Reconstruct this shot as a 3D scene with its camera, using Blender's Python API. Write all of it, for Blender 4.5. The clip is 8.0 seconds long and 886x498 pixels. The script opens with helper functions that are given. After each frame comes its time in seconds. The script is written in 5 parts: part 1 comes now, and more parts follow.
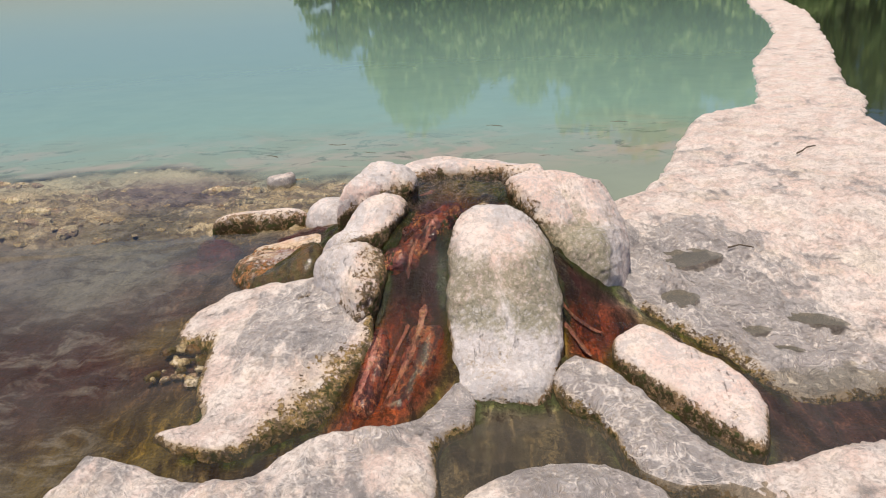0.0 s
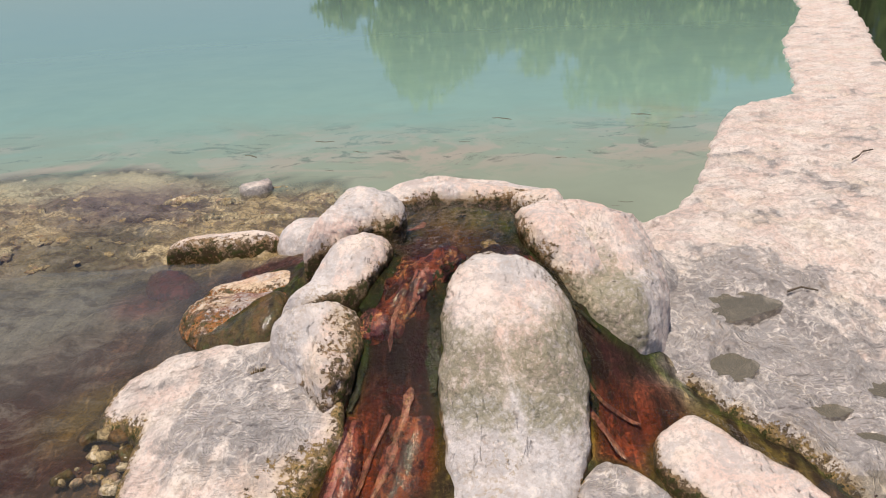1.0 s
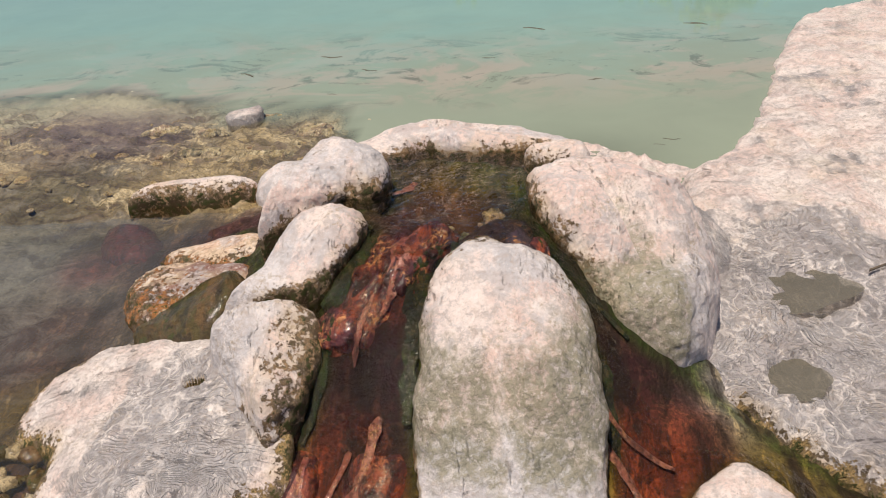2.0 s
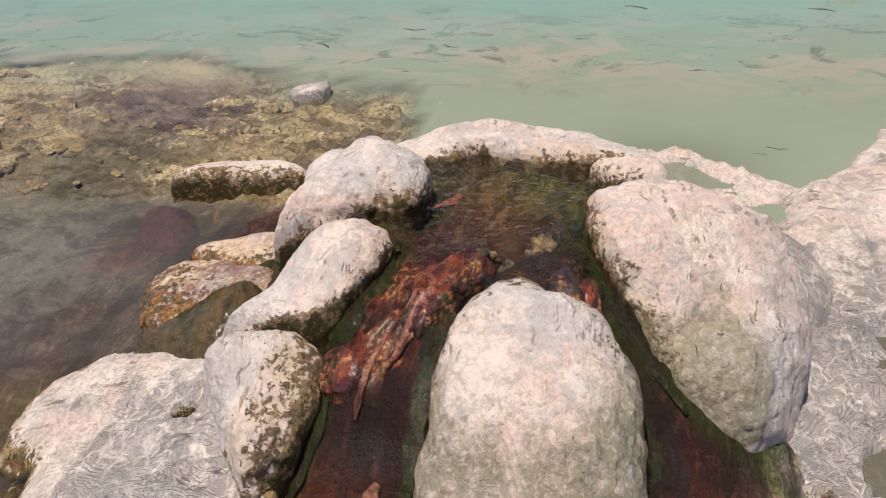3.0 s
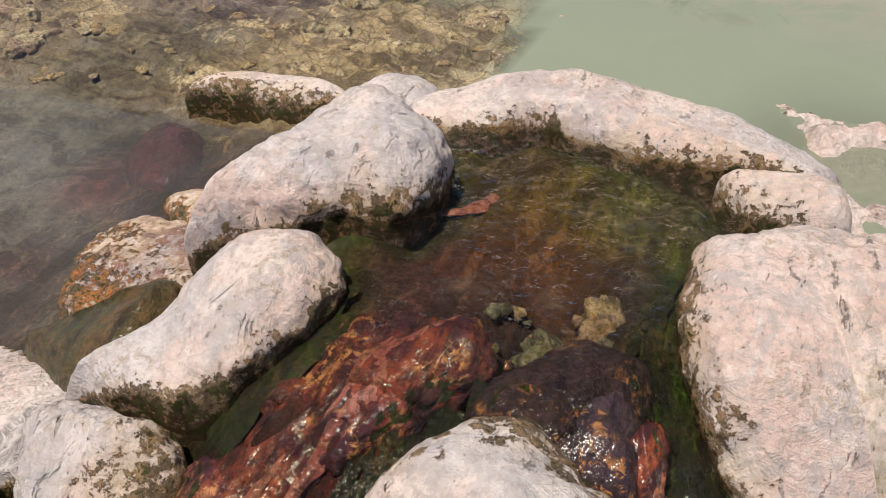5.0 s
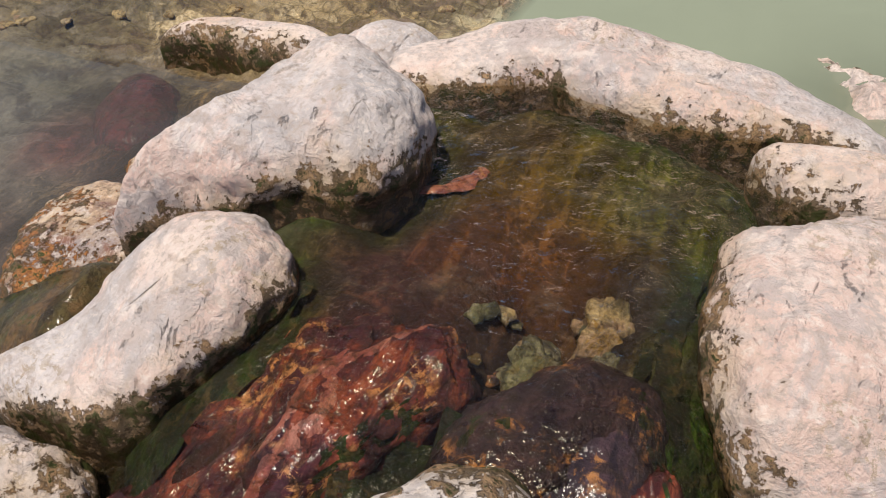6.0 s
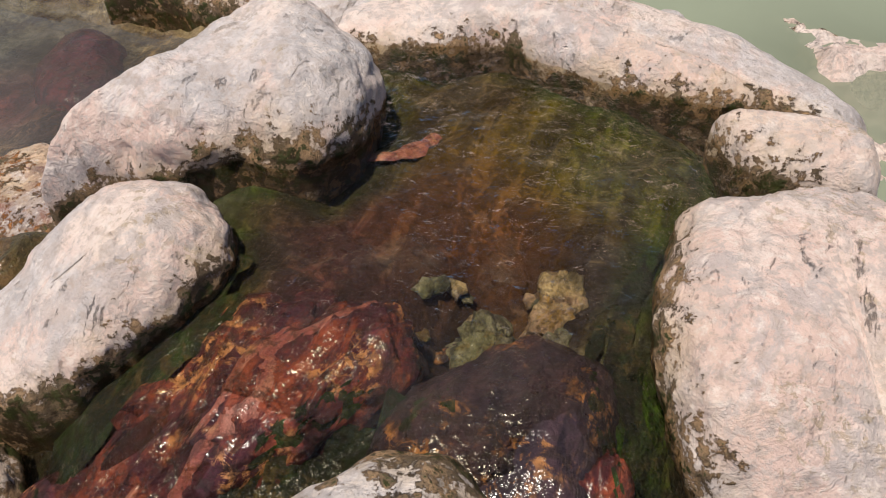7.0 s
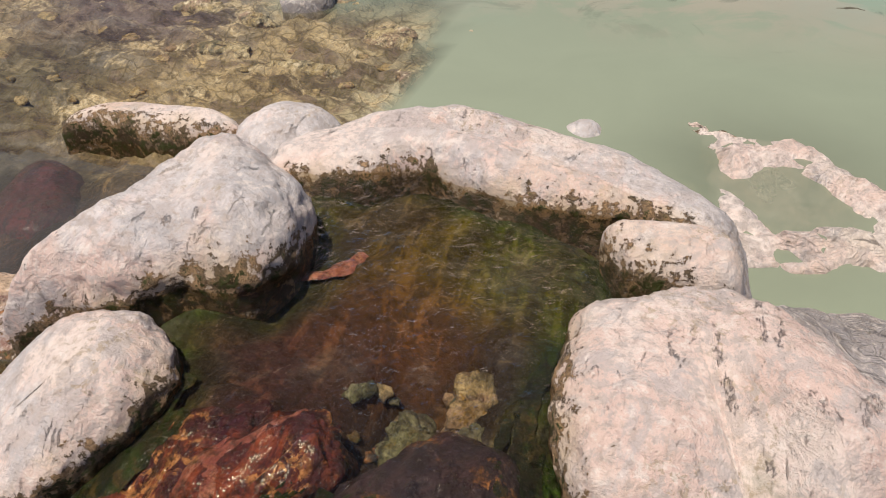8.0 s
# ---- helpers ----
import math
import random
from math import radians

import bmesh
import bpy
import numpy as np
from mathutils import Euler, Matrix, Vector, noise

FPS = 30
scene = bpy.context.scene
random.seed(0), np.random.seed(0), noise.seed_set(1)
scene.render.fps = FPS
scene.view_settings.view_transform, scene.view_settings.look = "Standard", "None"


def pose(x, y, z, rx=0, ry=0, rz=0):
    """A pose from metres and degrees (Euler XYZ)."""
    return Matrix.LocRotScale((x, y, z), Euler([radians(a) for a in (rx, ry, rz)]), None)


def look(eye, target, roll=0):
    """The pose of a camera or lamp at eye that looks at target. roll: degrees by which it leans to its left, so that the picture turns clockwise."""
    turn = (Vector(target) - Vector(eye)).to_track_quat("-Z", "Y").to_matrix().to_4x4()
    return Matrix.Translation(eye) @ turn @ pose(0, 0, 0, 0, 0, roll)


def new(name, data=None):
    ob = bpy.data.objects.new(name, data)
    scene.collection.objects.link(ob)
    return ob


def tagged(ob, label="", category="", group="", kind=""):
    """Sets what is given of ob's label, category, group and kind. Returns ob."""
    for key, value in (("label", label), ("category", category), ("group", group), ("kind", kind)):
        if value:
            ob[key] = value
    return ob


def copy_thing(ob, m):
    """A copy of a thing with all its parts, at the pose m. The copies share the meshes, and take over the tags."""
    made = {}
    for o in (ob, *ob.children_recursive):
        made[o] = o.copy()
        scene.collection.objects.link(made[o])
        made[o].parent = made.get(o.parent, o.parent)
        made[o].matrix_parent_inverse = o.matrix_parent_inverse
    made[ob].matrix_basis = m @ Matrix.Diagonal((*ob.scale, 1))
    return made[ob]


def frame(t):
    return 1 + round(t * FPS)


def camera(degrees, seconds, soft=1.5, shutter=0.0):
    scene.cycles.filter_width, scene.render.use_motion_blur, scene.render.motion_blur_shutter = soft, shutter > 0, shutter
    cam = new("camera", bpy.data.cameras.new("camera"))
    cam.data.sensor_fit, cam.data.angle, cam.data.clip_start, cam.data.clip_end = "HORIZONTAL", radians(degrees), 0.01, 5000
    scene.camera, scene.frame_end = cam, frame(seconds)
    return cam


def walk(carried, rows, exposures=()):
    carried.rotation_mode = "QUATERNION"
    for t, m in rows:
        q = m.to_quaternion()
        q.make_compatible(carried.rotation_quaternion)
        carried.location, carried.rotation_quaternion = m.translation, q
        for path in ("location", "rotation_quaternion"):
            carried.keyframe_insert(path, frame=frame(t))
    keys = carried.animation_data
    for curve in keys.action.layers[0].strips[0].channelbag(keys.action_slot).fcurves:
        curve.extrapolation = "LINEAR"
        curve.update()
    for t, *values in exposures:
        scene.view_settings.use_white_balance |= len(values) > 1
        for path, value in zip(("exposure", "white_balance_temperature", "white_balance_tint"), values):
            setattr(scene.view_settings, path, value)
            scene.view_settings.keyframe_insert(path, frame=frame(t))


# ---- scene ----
cam = camera(57.4, 8.0, soft=1.1)
METRES, EYE, TILT, LEAN, TURN = 3.4, 1.42, -19.0, 2.5, 0.0
ROWS = [
    (0.0, 0.0, 0.0, 0.0, 0.0, 0.0, 0.0),
    (0.5, 0.0085, 0.1171, 0.0485, 0.73, -0.72, -1.12),
    (1.0, 0.0137, 0.2269, 0.0894, 0.44, -2.01, -0.16),
    (2.5, 0.0781, 0.4872, 0.169, 6.66, -11.48, -1.44),
    (3.0, 0.0934, 0.5301, 0.1819, 10.96, -11.88, -3.42),
    (3.5, 0.1267, 0.5764, 0.1832, 15.73, -11.89, -5.75),
    (4.0, 0.1165, 0.6689, 0.1816, 17.96, -13.48, -6.5),
    (4.5, 0.1113, 0.7484, 0.1997, 21.22, -17.65, -7.33),
    (6.0, 0.098, 0.8754, 0.204, 25.22, -24.96, -7.98),
    (6.5, 0.0954, 0.8918, 0.2002, 23.9, -26.54, -8.26),
    (7.0, 0.0995, 0.8924, 0.2037, 23.24, -27.63, -8.83),
    (7.5, 0.1083, 0.8826, 0.2088, 22.62, -26.28, -8.72),
    (8.0, 0.1259, 0.8671, 0.23, 19.78, -20.66, -7.04),
]
walk(cam, [(t, pose(0, 0, EYE, TILT, LEAN, TURN) @ pose(METRES * x, METRES * y, METRES * z, 90 + pitch, roll, yaw)) for t, x, y, z, yaw, pitch, roll in ROWS])

# ---- world, sun ----
SUN_ELEV, SUN_AZ = radians(73), radians(-150)      # azimuth from +y towards +x
world = bpy.data.worlds.new("sky")
scene.world = world
world.use_nodes = True
wn = world.node_tree
sky = wn.nodes.new("ShaderNodeTexSky")
sky.sky_type, sky.sun_disc = "NISHITA", False
sky.sun_elevation, sky.sun_rotation = SUN_ELEV, SUN_AZ
sky.dust_density, sky.air_density, sky.ozone_density = 0.2, 0.7, 3.2
bg = next(n for n in wn.nodes if n.type == "BACKGROUND")
bg.inputs[1].default_value = 0.078
wn.links.new(sky.outputs[0], bg.inputs[0])
sun = new("sun", bpy.data.lights.new("sun", "SUN"))
sun.data.energy, sun.data.angle, sun.data.color = 5.0, radians(1.0), (1.0, 0.90, 0.76)
sun.matrix_world = look((math.sin(SUN_AZ) * math.cos(SUN_ELEV) * 30, math.cos(SUN_AZ) * math.cos(SUN_ELEV) * 30, math.sin(SUN_ELEV) * 30), (0, 0, 0))


# ---- materials ----
from mathutils.geometry import delaunay_2d_cdt
from mathutils.bvhtree import BVHTree


class Nodes:
    """A short hand for building node trees."""

    def __init__(self, name):
        self.mat = bpy.data.materials.new(name)
        self.mat.use_nodes = True
        self.t = self.mat.node_tree
        self.t.nodes.clear()
        self.out = self.t.nodes.new("ShaderNodeOutputMaterial")
        self.pos = self.t.nodes.new("ShaderNodeNewGeometry").outputs["Position"]

    def put(self, node, key, value):
        if value is None:
            return
        if isinstance(value, bpy.types.NodeSocket):
            self.t.links.new(value, node.inputs[key])
        else:
            node.inputs[key].default_value = value

    def noise(self, scale, detail=4.0, rough=0.55, distort=0.0, vec=None):
        n = self.t.nodes.new("ShaderNodeTexNoise")
        self.put(n, "Vector", self.pos if vec is None else vec)
        for k, v in (("Scale", scale), ("Detail", detail), ("Roughness", rough), ("Distortion", distort)):
            self.put(n, k, v)
        return n.outputs["Fac"]

    def voronoi(self, scale, feature="F1", vec=None):
        n = self.t.nodes.new("ShaderNodeTexVoronoi")
        n.feature = feature
        self.put(n, "Vector", self.pos if vec is None else vec)
        self.put(n, "Scale", scale)
        return n.outputs["Distance"]

    def scaled(self, x, y, z):
        n = self.t.nodes.new("ShaderNodeVectorMath")
        n.operation = "MULTIPLY"
        self.put(n, 0, self.pos)
        n.inputs[1].default_value = (x, y, z)
        return n.outputs[0]

    def warp(self, scale, amount, vec=None):
        """The place, pushed about by a noise."""
        n = self.t.nodes.new("ShaderNodeTexNoise")
        self.put(n, "Vector", self.pos), self.put(n, "Scale", scale), self.put(n, "Detail", 3.0)
        a = self.t.nodes.new("ShaderNodeVectorMath")
        a.operation = "MULTIPLY_ADD"
        self.put(a, 0, n.outputs["Color"])
        a.inputs[1].default_value = (amount, amount, amount)
        self.put(a, 2, self.pos if vec is None else vec)
        return a.outputs[0]

    def math(self, op, a, b=0.0, c=0.0, clamp=False):
        n = self.t.nodes.new("ShaderNodeMath")
        n.operation, n.use_clamp = op, clamp
        for i, v in enumerate((a, b, c)):
            self.put(n, i, v)
        return n.outputs[0]

    def band(self, v, lo, hi, to0=0.0, to1=1.0):
        n = self.t.nodes.new("ShaderNodeMapRange")
        n.interpolation_type = "SMOOTHSTEP"
        for i, x in enumerate((v, lo, hi, to0, to1)):
            self.put(n, i, x)
        return n.outputs[0]

    def mix(self, f, a, b):
        n = self.t.nodes.new("ShaderNodeMix")
        n.data_type = "RGBA"
        ends = []
        for v in (a, b):
            ends.append((*v, 1.0) if isinstance(v, tuple) and len(v) == 3 else v)
        self.put(n, 0, f), self.put(n, 6, ends[0]), self.put(n, 7, ends[1])
        return n.outputs[2]

    def attr(self, name):
        n = self.t.nodes.new("ShaderNodeAttribute")
        n.attribute_name = name
        return n

    def bump(self, height, strength, distance, normal=None):
        n = self.t.nodes.new("ShaderNodeBump")
        self.put(n, "Height", height), self.put(n, "Strength", strength), self.put(n, "Distance", distance)
        if normal is not None:
            self.put(n, "Normal", normal)
        return n.outputs[0]

    def surface(self, colour, rough, normal=None, coat=0.0, coat_rough=0.1, spec=0.5, coat_normal=None):
        n = self.t.nodes.new("ShaderNodeBsdfPrincipled")
        if isinstance(colour, tuple):
            colour = (*colour, 1.0)
        self.put(n, "Base Color", colour), self.put(n, "Roughness", rough), self.put(n, "Normal", normal)
        self.put(n, "Coat Normal", coat_normal), self.put(n, "Coat Weight", coat), self.put(n, "Coat Roughness", coat_rough), self.put(n, "Specular IOR Level", spec)
        return n.outputs[0]

    def done(self, shader):
        self.t.links.new(shader, self.out.inputs[0])
        return self.mat


def travertine(name, cream, grey, stain_dark=(0.075, 0.047, 0.025), stain_light=(0.36, 0.22, 0.11), slabby=False, pink=0.9):
    """Pale spring-stone: pinkish crust, grey scoured patches, brown and olive algae where the water laps it; slabby: laced with white terrace lines."""
    m = Nodes(name)
    broad = m.noise(2.6, 6, 0.62)
    mid = m.noise(13, 7, 0.66)
    fine = m.noise(70, 7, 0.7)
    clumps = m.noise(46, 7, 0.72, 0.4)
    # pink, cream and chalk in soft patches
    chalk = (min(0.86, cream[0] * 1.08), min(0.83, cream[1] * 1.11), min(0.82, cream[2] * 1.12))
    tint = m.mix(m.band(m.noise(5.3, 6, 0.62), 0.4, 0.6), chalk, (cream[0] * 0.99, cream[1] * pink, cream[2] * (pink - 0.02)))
    tint = m.mix(m.band(m.noise(3.1, 5, 0.6), 0.52, 0.68, 0, 0.45), tint, (cream[0] * 0.92, cream[1] * 0.93, cream[2] * 0.78))
    streak = m.noise(8, 6, 0.66, 0.5, m.scaled(1.8, 0.7, 1.0))
    greyness = m.band(m.math("ADD", m.math("ADD", m.attr("grey").outputs["Fac"], m.math("MULTIPLY", broad, 1.2)), m.math("MULTIPLY", streak, 0.8)), 1.02, 1.2)
    base = m.mix(m.math("MULTIPLY", greyness, 0.85), tint, m.mix(m.band(mid, 0.38, 0.62), grey, tuple(c * 1.28 for c in grey)))
    # terrace lines: contours of warped noise, some broad, some hair-fine
    bent = m.warp(5, 0.09, m.scaled(0.8, 1.2, 1.0))
    thick = m.band(m.noise(14, 6, 0.7), 0.36, 0.64, 0.05, 0.34)
    lines = m.band(m.math("PINGPONG", m.math("MULTIPLY", m.noise(2.1, 1.5, 0.5, 0.9, bent), 74.0), 0.5), 0.0, thick, 1.0, 0.0)
    hair = m.band(m.math("PINGPONG", m.math("MULTIPLY", m.noise(5.2, 2, 0.5, 1.2, m.warp(15, 0.04)), 58.0), 0.5), 0.0, m.math("MULTIPLY", thick, 0.9), 1.0, 0.0)
    lace = m.band(m.voronoi(13, "DISTANCE_TO_EDGE", m.warp(9, 0.14)), 0.0, 0.1, 1.0, 0.0)
    vein = m.math("MAXIMUM", m.math("MULTIPLY", lines, m.band(mid, 0.4, 0.54, 0.1, 1.0)), m.math("MULTIPLY", hair, m.band(clumps, 0.42, 0.56, 0.1, 0.85)))
    vein = m.math("MAXIMUM", vein, m.math("MULTIPLY", lace, m.band(broad, 0.56, 0.46, 0.0, 0.7)))
    vein = m.math("MULTIPLY", vein, m.math("MULTIPLY_ADD", greyness, 0.6, 0.4) if slabby else m.math("MULTIPLY_ADD", greyness, 0.28, 0.05))
    base = m.mix(m.math("MULTIPLY", vein, m.band(m.noise(27, 6, 0.7), 0.4, 0.56, 0.45, 1.0)), base, (0.79, 0.705, 0.665))
    cool = m.math("ADD", m.noise(7.5, 7, 0.68, 0.6), m.math("MULTIPLY_ADD", clumps, 0.35, -0.175))
    base = m.mix(m.band(cool, 0.49, 0.57, 0, 0.25 if slabby else 0.6), base, (0.47, 0.445, 0.46))
    flecks = m.math("MULTIPLY", m.band(m.noise(60, 6, 0.72, 0.5), 0.52, 0.57, 0, 0.75), m.band(m.noise(5.0, 6, 0.66), 0.5, 0.6, 0.0, 1.0))
    base = m.mix(m.math("MULTIPLY", flecks, 0.6 if slabby else 1.0), base, (0.4, 0.315, 0.225))
    # a lilac-grey bloom and chalky flecks all over
    bloom = m.math("ADD", m.noise(19, 8, 0.74, 0.5), m.math("MULTIPLY_ADD", fine, 0.8, -0.4))
    base = m.mix(m.band(bloom, 0.5, 0.6, 0, 0.5 if slabby else 0.7), base, tuple(0.5 * (a * 1.15 + b) * 0.8 for a, b in zip(grey, cream)))
    base = m.mix(m.band(bloom, 0.45, 0.34, 0, 0.7), base, (0.77, 0.685, 0.645))
    # soft grime, dark nicks and small scabs
    base = m.mix(m.math("MULTIPLY", m.band(clumps, 0.5, 0.64, 0, 0.5), m.band(m.noise(4.4, 5, 0.62), 0.42, 0.6, 0.15, 1.0)), base, (cream[0] * 0.66, cream[1] * 0.62, cream[2] * 0.56))
    base = m.mix(m.math("MULTIPLY", m.band(fine, 0.52, 0.66, 0, 0.45), m.band(m.noise(6.1, 5, 0.62), 0.4, 0.62, 0.25, 1.0)), base, (0.42, 0.33, 0.27))
    nicks = m.math("MULTIPLY", m.band(m.noise(17, 7, 0.72, 0.7, m.scaled(0.6, 1.9, 1.0) if slabby else m.scaled(2.3, 0.8, 0.8)), 0.59, 0.66), m.band(broad, 0.46, 0.56, 0.1, 0.8))
    base = m.mix(m.math("MULTIPLY", nicks, 0.3), base, (0.3, 0.24, 0.2))
    pits = m.math("MULTIPLY", m.band(m.voronoi(48, "F1", m.warp(30, 0.03)), 0.05, 0.2, 1.0, 0.0), m.band(m.noise(6, 4), 0.52, 0.64))
    base = m.mix(m.math("MULTIPLY", pits, 0.4), base, (0.2, 0.15, 0.12))
    # the algae band at the waterline, broken up into scabs; also darkens one crack and small holes
    edge = m.attr("stain").outputs["Fac"]
    lap = m.math("ADD", edge, m.math("ADD", m.math("MULTIPLY_ADD", mid, 1.5, -0.78), m.math("ADD", m.math("MULTIPLY_ADD", clumps, 1.7, -0.85), m.math("MULTIPLY_ADD", fine, 1.5, -0.75))))
    lap = m.math("MULTIPLY", lap, m.band(edge, 0.0, 0.12))
    halo = m.math("MULTIPLY", m.band(edge, 0.0, 0.8), m.band(m.noise(10, 5, 0.65), 0.38, 0.6, 0.1, 0.75))
    base = m.mix(halo, base, (0.58, 0.44, 0.3))
    base = m.mix(m.band(lap, 0.52, 0.62, 0, 0.9), base, m.mix(m.band(m.noise(21, 5, 0.65), 0.42, 0.58), stain_light, (0.13, 0.085, 0.042)))
    base = m.mix(m.band(lap, 0.78, 0.92), base, m.mix(m.band(clumps, 0.45, 0.6), stain_dark, (0.05, 0.055, 0.015)))
    moss = m.band(m.math("MULTIPLY_ADD", m.noise(24, 7, 0.75), 1.0, m.math("ADD", m.attr("moss").outputs["Fac"], -0.6)), 0.0, 0.4, 0, 0.85)
    moss = m.math("MULTIPLY", moss, m.band(m.math("ADD", clumps, m.math("MULTIPLY", fine, 0.6)), 0.62, 0.86, 0.3, 1.0))
    base = m.mix(moss, base, m.mix(m.band(fine, 0.4, 0.6), (0.17, 0.16, 0.095), (0.31, 0.28, 0.2)))
    h = m.math("ADD", m.math("MULTIPLY", mid, 0.22), m.math("ADD", m.math("MULTIPLY", clumps, 0.2), m.math("MULTIPLY", fine, 0.09)))
    h = m.math("ADD", h, m.math("ADD", m.math("MULTIPLY", vein, 0.14 if slabby else 0.04), m.math("MULTIPLY", bloom, -0.12)))
    h = m.math("SUBTRACT", h, m.math("ADD", m.math("MULTIPLY", nicks, 0.16), m.math("MULTIPLY", pits, 0.08)))
    h = m.math("ADD", h, m.math("MULTIPLY", m.band(lap, 0.52, 0.7), 0.1))
    rough = m.math("SUBTRACT", 0.92, m.math("MULTIPLY", m.band(lap, 0.5, 0.9), 0.5))
    return m.done(m.surface(base, rough, m.bump(h, 1.0, 0.042), spec=0.25))


def wet_mat(name, use_attr=True, colours=None, shine=0.5):
    """Slimy bed and stones under running water: algal mats in reds, greens and browns, drawn out along the flow."""
    m = Nodes(name)
    flow = m.scaled(1.0, 0.3, 0.45)
    mid = m.noise(16, 6, 0.65, 0.6)
    fine = m.noise(80, 7, 0.7)
    strands = m.noise(26, 5, 0.65, 0.8, flow)
    if use_attr:
        base = m.attr("mat_colour").outputs["Color"]
        dark = m.attr("mat_dark").outputs["Fac"]
        base = m.mix(m.math("MULTIPLY", m.band(m.noise(9, 6, 0.65, 0.8, flow), 0.4, 0.62, 0, 0.9), dark), base, (0.022, 0.014, 0.012))
        calm = m.math("MULTIPLY", m.math("MULTIPLY_ADD", dark, -2.4, 2.0, clamp=True), m.band(dark, 0.25, 0.4))
        drawn = m.noise(6.5, 8, 0.72, 0.7, m.scaled(0.55, 1.2, 1.0))
        base = m.mix(m.math("MULTIPLY", calm, m.band(drawn, 0.38, 0.5, 0.8, 0.0)), base, (0.05, 0.032, 0.03))
        # pale grey streaks: the sky's reflection on the stream, put into the bed colour
        base = m.mix(m.math("MULTIPLY", calm, m.band(drawn, 0.47, 0.68, 0.0, 0.6)), base, (0.35, 0.32, 0.315))
        shelf = m.attr("shelf").outputs["Fac"]
        crust = m.noise(4.2, 7, 0.68, 0.9, m.scaled(0.75, 1.2, 1.0))
        base = m.mix(m.math("MULTIPLY", shelf, m.band(crust, 0.40, 0.52, 0.85, 0.0)), base, m.mix(m.band(mid, 0.4, 0.6), (0.145, 0.115, 0.07), (0.22, 0.165, 0.14)))
        base = m.mix(m.math("MULTIPLY", shelf, m.band(crust, 0.53, 0.62, 0, 0.95)), base, m.mix(m.band(fine, 0.4, 0.6), (0.68, 0.575, 0.43), (0.5, 0.39, 0.25)))
        base = m.mix(m.math("MULTIPLY", shelf, m.band(m.voronoi(11, "DISTANCE_TO_EDGE", m.warp(8, 0.08)), 0.0, 0.05, 0.6, 0.0)), base, (0.1, 0.075, 0.035))
        lit = m.t.nodes.new("ShaderNodeVectorMath")
        lit.operation = "MULTIPLY"
        m.put(lit, 0, base)
        lit.inputs[1].default_value = (2.5, 2.3, 1.8)
        base = m.mix(m.math("MULTIPLY", m.band(strands, 0.53, 0.64, 0, 0.9), m.band(dark, 0.3, 0.9, 0.0, 1.0)), base, lit.outputs[0])
        slime = m.math("MULTIPLY", m.band(m.noise(60, 6, 0.75, 1.2, m.scaled(0.5, 1.0, 1.0)), 0.52, 0.62, 0, 0.9), m.band(m.noise(8, 4), 0.42, 0.58))
        base = m.mix(m.math("MULTIPLY", slime, m.band(dark, 0.3, 0.8, 0.0, 1.0)), base, lit.outputs[0])
        wear = m.math("MULTIPLY_ADD", dark, 0.85, 0.15)
    else:
        a, b, c = colours
        base = m.mix(m.band(m.noise(17, 7, 0.7, 1.0, flow), 0.42, 0.58), a, b)
        base = m.mix(m.band(m.noise(6.5, 6, 0.7, 0.9), 0.5, 0.58, 0.0, 0.85), base, (a[0] * 0.9, a[1] * 0.8, a[2] * 1.1))
        base = m.mix(m.math("MULTIPLY", m.band(m.noise(46, 7, 0.75, 0.6), 0.5, 0.57), m.band(m.noise(8, 5, 0.6), 0.48, 0.56)), base, c)
        base = m.mix(m.band(m.noise(24, 6, 0.7, 0.5, flow), 0.36, 0.5, 0.85, 0.0), base, (a[0] * 0.35, a[1] * 0.4, a[2] * 0.5))
        wear = 1.0
    base = m.mix(m.math("MULTIPLY", m.band(m.noise(48, 6, 0.7, 0.5), 0.5, 0.62, 0, 0.6), wear), base, (0.03, 0.02, 0.013))
    base = m.mix(m.math("MULTIPLY", m.band(fine, 0.45, 0.7, 0, 0.6), wear), base, (0.022, 0.015, 0.01))
    h = m.math("ADD", m.math("MULTIPLY", fine, 0.5), m.math("ADD", mid, m.math("MULTIPLY", strands, 0.5)))
    rough = m.band(m.noise(30, 4), 0.35, 0.7, 0.25, 0.6)
    return m.done(m.surface(base, rough, m.bump(h, 0.9, 0.016), coat=shine, coat_rough=0.14, coat_normal=m.bump(m.math("ADD", m.noise(95, 3, 0.5), m.math("MULTIPLY", m.noise(30, 3), 1.5)), 0.9, 0.0035), spec=0.06 if use_attr else 0.2))


